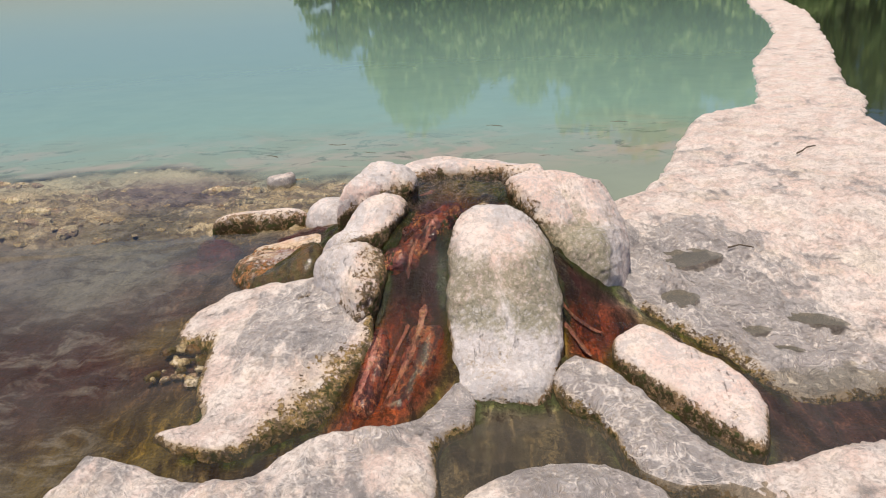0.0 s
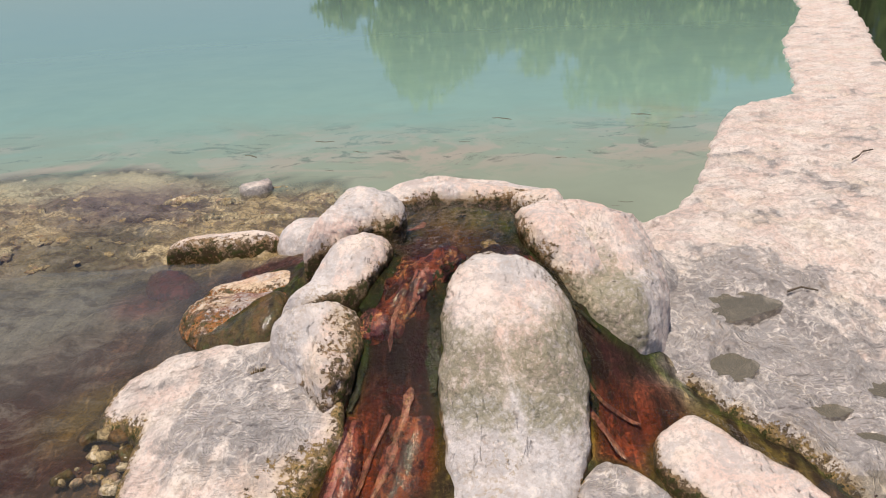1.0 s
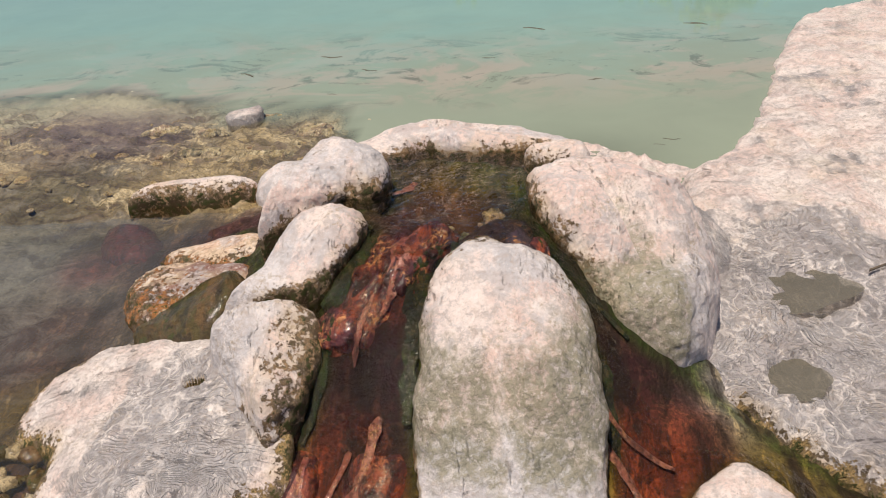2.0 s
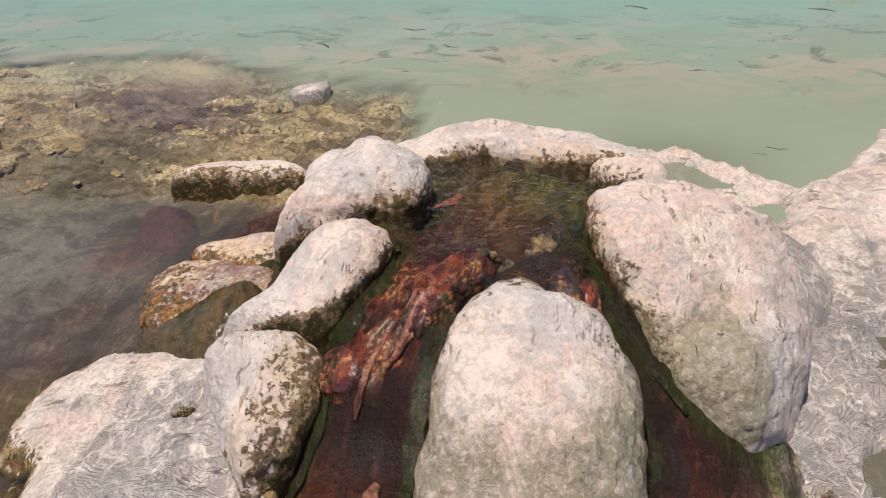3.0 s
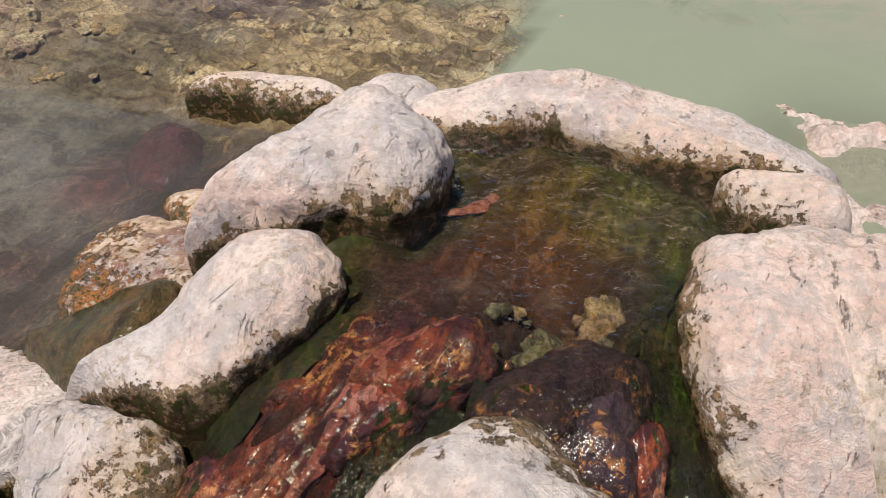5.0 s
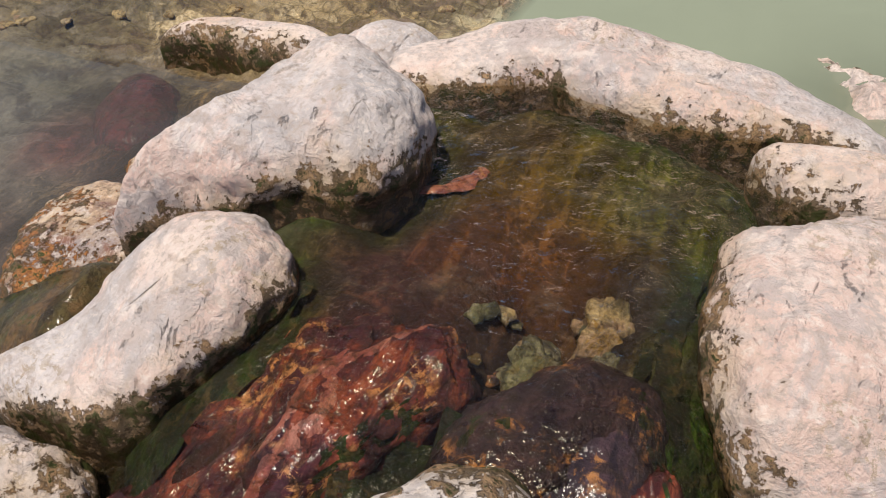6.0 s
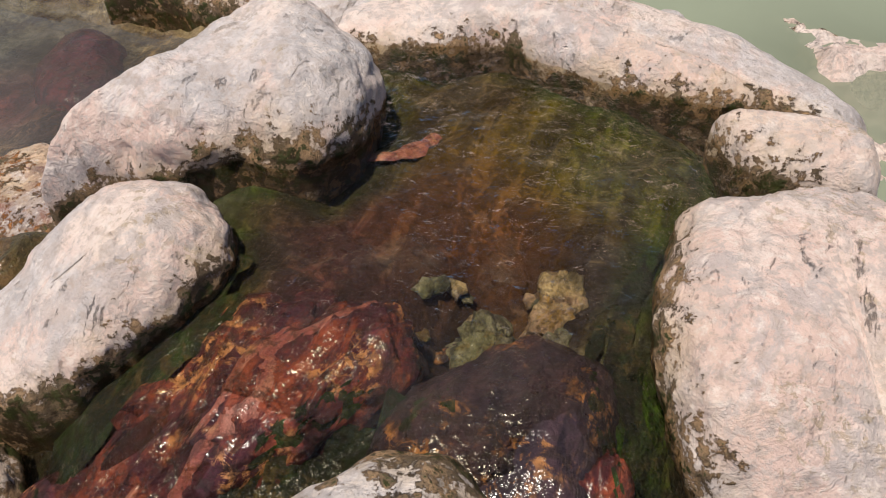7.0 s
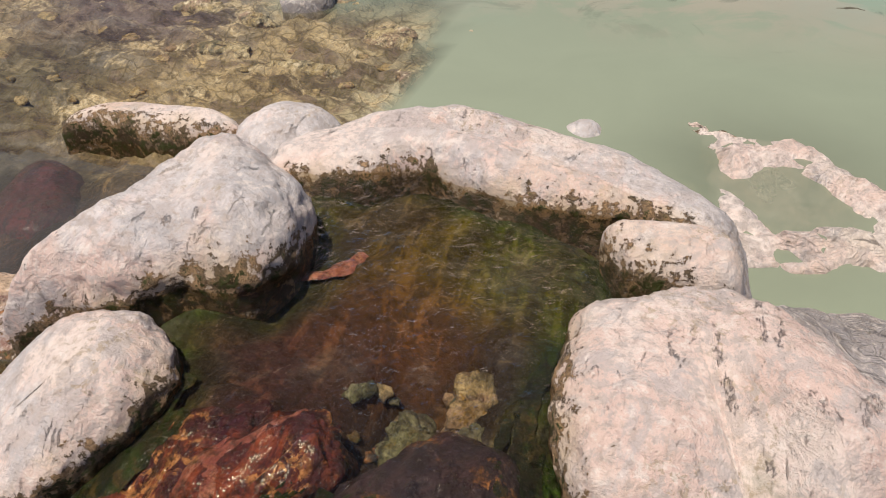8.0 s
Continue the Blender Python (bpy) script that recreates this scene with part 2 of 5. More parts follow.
def water_mat(name, body, clear, ripple, ripple_size, murk=0.0, rough=0.03, shallow=None):
    """Water: mirror by Fresnel over what is below, clouded with depth."""
    m = Nodes(name)
    wave = m.math("ADD", m.noise(ripple_size, 3, 0.5, 0.6), m.math("MULTIPLY", m.noise(ripple_size * 3.7, 3, 0.5), 0.35))
    bump = m.bump(wave, 0.9, ripple)
    gl = m.t.nodes.new("ShaderNodeBsdfGlossy")
    m.put(gl, "Roughness", rough), m.put(gl, "Normal", bump)
    tr = m.t.nodes.new("ShaderNodeBsdfTransparent")
    m.put(tr, "Color", (*clear, 1.0))
    df = m.t.nodes.new("ShaderNodeBsdfDiffuse")
    cloud = m.noise(1.1, 4, 0.55)
    depth = m.attr("depth").outputs["Fac"]
    hue = m.mix(cloud, (body[0] * 0.88, body[1] * 0.92, body[2] * 0.95), (body[0] * 1.1, body[1] * 1.06, body[2] * 1.02))
    if shallow:
        near = m.math("MULTIPLY", m.band(m.attr("offing").outputs["Fac"], 0.1, 0.35), m.band(m.attr("offing").outputs["Fac"], 0.5, 0.85, 1.0, 0.0))
        silt = m.math("MULTIPLY", m.band(m.noise(1.7, 7, 0.68, 1.0, m.scaled(0.8, 1.1, 1.0)), 0.46, 0.56, 0, 1.0), near)
        specks = m.math("MULTIPLY", m.band(m.noise(2.6, 7, 0.7, 1.3, m.scaled(0.8, 1.1, 1.0)), 0.54, 0.62, 0, 0.85), near)
        shallow = m.mix(specks, m.mix(silt, shallow, (0.36, 0.32, 0.255)), (0.13, 0.14, 0.105))
        hue = m.mix(m.band(m.math("ADD", m.attr("offing").outputs["Fac"], m.math("MULTIPLY_ADD", m.noise(0.9, 5, 0.65, 1.0), 0.7, -0.35)), 0.15, 0.85), shallow, hue)
    m.put(df, "Color", hue)
    fog = m.math("ADD", depth, m.math("MULTIPLY", m.math("MULTIPLY_ADD", m.noise(2.4, 5, 0.6, 0.7), 1.0, -0.5), murk), clamp=True)
    lower = m.t.nodes.new("ShaderNodeMixShader")
    m.put(lower, 0, fog), m.put(lower, 1, tr.outputs[0]), m.put(lower, 2, df.outputs[0])
    fr = m.t.nodes.new("ShaderNodeFresnel")
    m.put(fr, "IOR", 1.33), m.put(fr, "Normal", bump)
    top = m.t.nodes.new("ShaderNodeMixShader")
    m.put(top, 0, fr.outputs[0]), m.put(top, 1, lower.outputs[0]), m.put(top, 2, gl.outputs[0])
    return m.done(top.outputs[0])


def plain_mat(name, a, b, scale, rough=0.8):
    m = Nodes(name)
    base = m.mix(m.band(m.noise(scale, 6, 0.65), 0.35, 0.65), a, b)
    return m.done(m.surface(base, rough, m.bump(m.noise(scale * 4, 5), 0.4, 0.01)))


CRUST = travertine("pale_travertine", (0.7, 0.575, 0.53), (0.5, 0.475, 0.49))
LEDGE = travertine("ledge_travertine", (0.71, 0.6, 0.555), (0.27, 0.257, 0.268), (0.13, 0.09, 0.036), (0.42, 0.27, 0.1), slabby=True)
ORANGE = travertine("orange_travertine", (0.62, 0.46, 0.34), (0.11, 0.024, 0.026), (0.085, 0.04, 0.016), (0.44, 0.17, 0.045))
BED = wet_mat("algal_bed", shine=0.0)
RED = wet_mat("red_wet_stone", False, ((0.07, 0.02, 0.024), (0.29, 0.07, 0.036), (0.56, 0.26, 0.11)), 0.5)
RUSTY = wet_mat("rust_wet_stone", False, ((0.06, 0.014, 0.015), (0.3, 0.066, 0.03), (0.44, 0.16, 0.08)), 0.5)
STRAND = wet_mat("algal_strand", False, ((0.3, 0.1, 0.07), (0.47, 0.2, 0.15), (0.5, 0.25, 0.12)), 0.3)
PURPLE = wet_mat("purple_wet_stone", False, ((0.035, 0.023, 0.03), (0.07, 0.04, 0.048), (0.42, 0.19, 0.07)))
WINE_STONE = wet_mat("wine_wet_stone", False, ((0.1, 0.02, 0.026), (0.17, 0.036, 0.042), (0.12, 0.05, 0.04)), 0.2)
SLIME = wet_mat("green_slime", False, ((0.012, 0.018, 0.006), (0.03, 0.05, 0.009), (0.08, 0.06, 0.02)), 0.12)
TAN = wet_mat("tan_wet_stone", False, ((0.4, 0.3, 0.16), (0.56, 0.43, 0.25), (0.32, 0.2, 0.07)), 0.25)
CRUSTY = wet_mat("pale_wet_stone", False, ((0.52, 0.42, 0.28), (0.66, 0.55, 0.4), (0.36, 0.26, 0.13)), 0.1)
MOUND = wet_mat("yellow_crust", False, ((0.4, 0.31, 0.17), (0.62, 0.52, 0.36), (0.7, 0.6, 0.44)), 0.1)
PALE = wet_mat("greenish_white_stone", False, ((0.14, 0.14, 0.08), (0.3, 0.29, 0.19), (0.2, 0.16, 0.07)), 0.1)
GREEN = wet_mat("green_wet_stone", False, ((0.1, 0.075, 0.025), (0.16, 0.09, 0.035), (0.06, 0.07, 0.015)))
LAKE = water_mat("lake_water", (0.245, 0.385, 0.325), (0.93, 0.93, 0.88), 0.0005, 5.0, 0.16, shallow=(0.265, 0.30, 0.222))
POOL = water_mat("dark_pool_water", (0.045, 0.06, 0.035), (0.5, 0.5, 0.4), 0.001, 5.0)
STREAM = water_mat("stream_water", (0.25, 0.25, 0.24), (0.88, 0.87, 0.82), 0.003, 14.0, 0.35)
SPRING = water_mat("spring_water", (0.1, 0.08, 0.04), (0.9, 0.87, 0.78), 0.0095, 70.0, rough=0.06)
PUDDLE = water_mat("puddle_water", (0.17, 0.155, 0.125), (0.8, 0.77, 0.7), 0.0008, 6.0)


# ---- building helpers ----
def mesh_object(name, verts, faces, mat, parent=None, label="", smooth=True, attrs=None, origin=None, colours=None):
    """One mesh object with its origin at its base; attrs: float layers per vertex."""
    v = np.asarray(verts, dtype=float)
    o = np.array(origin if origin is not None else ((v[:, 0].min() + v[:, 0].max()) / 2, (v[:, 1].min() + v[:, 1].max()) / 2, v[:, 2].min()))
    me = bpy.data.meshes.new(name)
    me.from_pydata((v - o).tolist(), [], faces)
    for key, vals in (attrs or {}).items():
        me.attributes.new(key, "FLOAT", "POINT").data.foreach_set("value", np.asarray(vals, dtype=np.float32))
    if colours is not None:
        me.attributes.new("mat_colour", "FLOAT_COLOR", "POINT").data.foreach_set("color", np.asarray(colours, dtype=np.float32).ravel())
    me.materials.append(mat)
    if smooth:
        me.shade_smooth()
    me.update()
    ob = new(name, me)
    if parent is not None:
        ob.parent = parent
        ob.location = Vector(o) - parent.location
    else:
        ob.location = o
    if label:
        ob["label"] = label
    return ob


def fbm(x, y, z, freq, octaves=4):
    return noise.fractal(Vector((x * freq, y * freq, z * freq)), 0.8, 2.1, octaves)


def closed_curve(points, per):
    """Catmull-Rom through the points, per samples a span."""
    p = np.asarray(points, dtype=float)
    n = len(p)
    out = []
    for i in range(n):
        a, b, c, d = p[i - 1], p[i], p[(i + 1) % n], p[(i + 2) % n]
        for k in range(per):
            t = k / per
            out.append(0.5 * ((2 * b) + (c - a) * t + (2 * a - 5 * b + 4 * c - d) * t * t + (3 * b - a - 3 * c + d) * t ** 3))
    return np.array(out)


def on_spine(q, spine):
    """The point of a polyline nearest to q in plan, with its height."""
    best, place = 1e9, None
    if len(spine) == 1:
        return np.array(spine[0], dtype=float)
    for a, b in zip(spine, spine[1:]):
        a, b = np.array(a, dtype=float), np.array(b, dtype=float)
        d = b[:2] - a[:2]
        k = min(1.0, max(0.0, float(np.dot(q[:2] - a[:2], d) / np.dot(d, d))))
        c = a + (b - a) * k
        r = float(np.hypot(*(q[:2] - c[:2])))
        if r < best:
            best, place = r, c
    return place


OUTLINES = []


def inside(x, y, poly):
    p = np.asarray(poly)[:, :2]
    hit = np.zeros(x.shape, dtype=bool)
    for (x0, y0), (x1, y1) in zip(p, np.roll(p, -1, axis=0)):
        cross = (y0 > y) != (y1 > y)
        hit ^= cross & (x < (x1 - x0) * (y - y0) / (y1 - y0 + 1e-12) + x0)
    return hit


def rock(name, outline, spine, mat, label, category="rock", group="", power=2.0, depth=0.12, per=18, rings=36, rough=0.014, freq=7.0,
         edge_noise=0.012, grey=None, moss=None, undercut=0.0, kind="", soften=8):
    """A rock from its outline (x, y, z, width of the algae band) and the crest over it."""
    e = closed_curve(outline, per)
    n = len(e)
    if np.sum(e[:, 0] * np.roll(e[:, 1], -1) - np.roll(e[:, 0], -1) * e[:, 1]) < 0:
        e = e[::-1].copy()
    for i in range(n):
        x, y = e[i][:2]
        w = noise.noise_vector(Vector((x * 9, y * 9, 3.1))) + noise.noise_vector(Vector((x * 26, y * 26, 1.7))) * 0.45
        e[i][0] += w.x * edge_noise
        e[i][1] += w.y * edge_noise
    c = np.array([on_spine(q, spine) for q in e])
    c[:, :2] += 0.16 * (e[:, :2] - c[:, :2])
    OUTLINES.append(e[:, :2].copy())
    verts, stain = [], []
    down = 4
    for r in range(down, 0, -1):
        k = r / down
        inward = undercut * math.sin(k * math.pi / 2)
        for i in range(n):
            x, y, z, w = e[i]
            verts.append((x + (c[i][0] - x) * inward, y + (c[i][1] - y) * inward, z - depth * k))
            stain.append(1.0 if w > 0.004 else 0.0)
    for r in range(rings + 1):
        a = math.pi / 2 * r / rings
        f, g = 1 - max(0.0, math.cos(a)) ** (2 / power), math.sin(a) ** (2 / power)
        for i in range(n):
            x, y, z, w = e[i]
            px, py = x + (c[i][0] - x) * f, y + (c[i][1] - y) * f
            pz = z + (c[i][2] - z) * g
            verts.append((px, py, pz))
            stain.append(0.0)
    v = np.array(verts)
    faces = []
    for r in range(down + rings):
        for i in range(n):
            j = (i + 1) % n
            faces.append((r * n + i, r * n + j, (r + 1) * n + j, (r + 1) * n + i))
    faces.append(tuple(range(n - 1, -1, -1)))
    faces.append(tuple(range((down + rings) * n, (down + rings + 1) * n)))
    g3 = v.reshape(down + rings + 1, n, 3)
    for _ in range(soften):
        s = g3.copy()
        s[down + 1:-1] = (g3[down:-2] + g3[down + 2:] + np.roll(g3, 1, axis=1)[down + 1:-1] + np.roll(g3, -1, axis=1)[down + 1:-1]) / 4
        s[-1] = (g3[-2] + np.roll(g3[-1], 1, axis=0) + np.roll(g3[-1], -1, axis=0)) / 3
        g3 = s
    v = g3.reshape(-1, 3)
    # relief
    first = np.array((c[:, 0].mean(), c[:, 1].mean(), v[:, 2].mean()))
    for i in range(len(v)):
        x, y, z = v[i]
        big = fbm(x, y, z, freq, 3) * rough
        small = fbm(x + 7, y, z, freq * 4.5, 4) * rough * 0.4
        away = v[i] - first
        v[i] += away / (np.linalg.norm(away) + 1e-6) * (big + small)
    stain = np.array(stain)
    marked = e[e[:, 3] > 0.004]
    body = np.arange(down * n, len(v))
    stain[body] = 0.0
    if len(marked):
        for ids in np.array_split(body, 12):
            gap = v[ids][:, None, :] - marked[None, :, :3]
            far = np.sqrt(gap[..., 0] ** 2 + gap[..., 1] ** 2 + 0.7 * gap[..., 2] ** 2)
            stain[ids] = np.maximum(0.0, (1 - far / (marked[None, :, 3] * 2.6)).max(1))
    greys = [grey(x, y, z) if grey else 0.0 for x, y, z in v]
    mosses = [moss(x, y, z) if moss else 0.0 for x, y, z in v]
    ob = mesh_object(name, v, faces, mat, attrs={"stain": stain, "grey": greys, "moss": mosses})
    return tagged(ob, label, category, group, kind)


def slab(name, outline, height, mat, label, group="", drop=0.06, lip=0.06, depth=0.12, per=12, step=0.022, grow=0.0, rough=0.012, freq=5.0, edge_noise=0.014, grey=None, moss=None, dents=(), terrace=0.0):
    """A low slab: outline (x, y, width of the algae band), its top by height(x, y), falling by drop over the last lip metres to the edge. grow: coarser mesh with distance."""
    e = closed_curve(outline, per)
    for i in range(len(e)):
        x, y = e[i][:2]
        w = noise.noise_vector(Vector((x * 7, y * 7, 3.1))) + noise.noise_vector(Vector((x * 23, y * 23, 1.7))) * 0.5
        k = edge_noise * (1 + grow * max(0.0, y - 4) * 12)
        e[i][0] += w.x * k
        e[i][1] += w.y * k
    OUTLINES.append(e[:, :2].copy())
    n = len(e)
    pts = [tuple(q[:2]) for q in e]
    nxt, prv = np.roll(e, -1, axis=0), np.roll(e, 1, axis=0)
    tangent = (nxt - prv)[:, :2]
    tangent /= np.linalg.norm(tangent, axis=1)[:, None] + 1e-9
    area = float(np.sum(e[:, 0] * nxt[:, 1] - nxt[:, 0] * e[:, 1]))
    inwards = np.column_stack([-tangent[:, 1], tangent[:, 0]]) * (1 if area > 0 else -1)
    cloud = []
    for k in (0.12, 0.35, 0.7):
        cloud.append(e[:, :2] + inwards * lip * k)
    y = e[:, 1].min()
    while y < e[:, 1].max():
        st = step + grow * max(0.0, y - 4)
        row = np.arange(e[:, 0].min(), e[:, 0].max(), st)
        cloud.append(np.column_stack([row + np.random.uniform(-0.3, 0.3, len(row)) * st, np.full(len(row), y) + np.random.uniform(-0.3, 0.3, len(row)) * st]))
        y += st
    for (dx, dy, rx, ry, turn, deep) in dents:
        for k in (0.3, 0.6, 0.85, 0.95, 1.05, 1.15, 1.25):
            a = np.linspace(0, math.tau, 26)[:-1] + k
            ct, st = math.cos(radians(turn)), math.sin(radians(turn))
            cloud.append(np.column_stack([dx + np.cos(a) * rx * k * ct - np.sin(a) * ry * k * st, dy + np.cos(a) * rx * k * st + np.sin(a) * ry * k * ct]))
    cloud = np.concatenate(cloud)
    cloud = cloud[inside(cloud[:, 0], cloud[:, 1], e)]

    def to_edge(q):
        dist, which = [], []
        for piece in np.array_split(q, max(1, len(q) // 800)):
            d = np.sqrt(((piece[:, None, :] - e[None, :, :2]) ** 2).sum(-1))
            dist.append(d.min(1)), which.append(d.argmin(1))
        return np.concatenate(dist), np.concatenate(which)

    d, _ = to_edge(cloud)
    cloud = cloud[d > lip * 0.08]
    v2 = [Vector(q) for q in pts] + [Vector(q) for q in cloud.tolist()]
    got = delaunay_2d_cdt(v2, [(i, (i + 1) % n) for i in range(n)], [], 1, 1e-5)
    xy = np.array([tuple(q) for q in got[0]])
    tris = [tuple(f) for f in got[2]]
    d, near = to_edge(xy)
    z = np.zeros(len(xy))
    stain = np.zeros(len(xy))
    for i, (x, y) in enumerate(xy):
        t, hollow = min(1.0, d[i] / lip), False
        z[i] = height(x, y) - drop * (1 - math.sqrt(max(0.0, 1 - (1 - t) ** 2))) + (fbm(x, y, 0.0, freq, 4) * rough + fbm(x, y, 4.0, freq * 5, 3) * rough * 0.4) * (0.35 + 0.65 * t) + (noise.ridged_multi_fractal(Vector((x * 6, y * 6, 1.0)), 0.9, 2.2, 5, 1.0, 2.0) - 1.0) * rough * 0.9 * t
        if terrace:
            q = (noise.fractal(Vector((x * 2.1, y * 2.1, 6.0)), 0.9, 2.1, 3) + 2) * 5
            z[i] += terrace * (math.floor(q) + smooth(0.75, 1.0, q - math.floor(q)) - q + 0.4) * t
        for (dx, dy, rx, ry, turn, deep) in dents:
            ct, st = math.cos(radians(turn)), math.sin(radians(turn))
            qx, qy = ((x - dx) * ct + (y - dy) * st) / rx, (-(x - dx) * st + (y - dy) * ct) / ry
            k = math.hypot(qx, qy) + 0.3 * noise.noise(Vector((x * 11, y * 11, 5.0)))
            if k < 1.15:
                z[i] -= deep * min(1.0, max(0.0, (1.15 - k) / 0.3))
                # small holes are coloured dark all over, for their shade and olive water
                hollow = rx < 0.05 and k < 1.05
        w = e[near[i]][2]
        stain[i] = 1.6 if hollow else (max(0.0, 1 - d[i] / w) if w > 0.004 else 0.0)
    # the skirt down from the rim
    verts = np.column_stack([xy, z])
    count = {}
    for f in tris:
        for a, b in zip(f, f[1:] + f[:1]):
            count[(a, b)] = count.get((a, b), 0) + 1
    border = [(a, b) for (a, b) in count if (b, a) not in count]
    low, faces = {}, list(tris)
    extra = []
    for a, b in border:
        for q in (a, b):
            if q not in low:
                low[q] = len(verts) + len(extra)
                extra.append((verts[q][0], verts[q][1], verts[q][2] - depth))
        faces.append((b, a, low[a], low[b]))
    verts = np.concatenate([verts, np.array(extra)])
    stain = np.concatenate([stain, np.full(len(extra), 0.75)])
    greys = [grey(x, y, q) if grey else 0.0 for x, y, q in verts]
    mosses = [moss(x, y, q) if moss else 0.0 for x, y, q in verts]
    ob = mesh_object(name, verts, faces, mat, attrs={"stain": stain, "grey": greys, "moss": mosses})
    return tagged(ob, label, "rock", group)


def smooth(a, b, x):
    t = min(1.0, max(0.0, (x - a) / (b - a)))
    return t * t * (3 - 2 * t)


class Field:
    """A smooth height field through a few heights of the plan."""

    def __init__(self, pts):
        p = np.array(pts, dtype=float)
        self.p, n = p, len(p)
        r = np.hypot(p[:, None, 0] - p[None, :, 0], p[:, None, 1] - p[None, :, 1])
        a = np.zeros((n + 1, n + 1))
        a[:n, :n], a[:n, n], a[n, :n] = r, 1, 1
        self.w = np.linalg.solve(a, np.append(p[:, 2], 0))

    def __call__(self, x, y):
        x, y = np.asarray(x, dtype=float), np.asarray(y, dtype=float)
        out = np.full(x.shape, self.w[-1])
        for (px, py, _), w in zip(self.p, self.w):
            out = out + w * np.hypot(x - px, y - py)
        return out


# ---- ground: one bed under everything ----
SPRING_LEVEL = 0.412
CASCADE = [(0.05, 3.85, 0.33), (-0.1, 3.98, 0.36), (0.15, 3.98, 0.365), (0.06, 3.71, 0.22), (-0.26, 4.06, 0.385), (-0.08, 4.13, 0.39), (0.12, 4.09, 0.39), (0.25, 4.02, 0.385), (-0.2, 3.78, 0.35), (0.25, 3.75, 0.36), (-0.02, 3.72, 0.34), (-0.35, 4.3, 0.2), (0.3, 4.35, 0.2), (0.0, 4.45, 0.0),
           (-0.08, 3.52, 0.33), (-0.17, 3.36, 0.31), (-0.275, 3.41, 0.31), (-0.225, 3.5, 0.345), (-0.2, 3.6, 0.37), (-0.3, 3.28, 0.22), (-0.3, 3.7, 0.365), (-0.2, 3.74, 0.37), (-0.2, 3.25, 0.255), (-0.19, 3.12, 0.13), (-0.22, 3.0, 0.03), (-0.3, 2.82, -0.08), (-0.45, 2.65, -0.165), (-0.65, 2.55, -0.19),
           (0.25, 3.58, 0.37), (0.37, 3.42, 0.27), (0.47, 3.2, 0.1), (0.55, 3.02, -0.05), (0.66, 2.8, -0.12), (0.95, 2.45, -0.22), (0.86, 3.06, -0.06), (1.1, 2.88, -0.19)]
AROUND = [(-1.1, 2.45, -0.195), (-1.6, 2.5, -0.22), (-1.4, 3.2, -0.13), (-1.2, 3.7, -0.06), (-2.2, 3.5, -0.14), (-2.2, 4.5, -0.05), (-1.2, 4.4, -0.05),
          (-0.6, 3.6, 0.05), (0.4, 2.55, -0.2), (0.1, 2.45, -0.2), (1.4, 2.6, -0.26), (2.5, 2.6, -0.27), (1.2, 3.5, -0.25), (0.8, 1.6, -0.3), (-1.5, 1.6, -0.3),
          (-1.0, 5.0, -0.03), (-2.5, 5.3, -0.03), (-1.0, 5.75, -0.025), (-2.2, 6.1, -0.025), (-3.5, 5.5, -0.03), (-1.0, 6.2, -0.03), (-2.2, 6.6, -0.03), (-3.6, 6.5, -0.03), (-5.0, 6.3, -0.03), (-3.6, 6.0, -0.025), (-0.3, 5.6, -0.1), (-0.65, 5.3, -0.03), (-0.65, 5.7, -0.03), (0.6, 5.0, -0.1), (0.1, 4.9, -0.16), (1.2, 5.5, -0.13), (0.62, 4.22, -0.08), (0.85, 4.4, -0.15), (0.85, 4.05, -0.15)]
FAR = [(-2.5, 7.8, -0.12), (0.5, 7.8, -0.2), (-6, 6, -0.03), (-6, 8, -0.12), (-6, 3, -0.15), (2.5, 9, -0.5), (-3, 12, -0.8), (3, 16, -0.8), (6, 4, 0.1), (0, -3, -0.1), (-6, -2, -0.05), (6, -2, 0.1)]
bed = Field(CASCADE + AROUND + FAR)

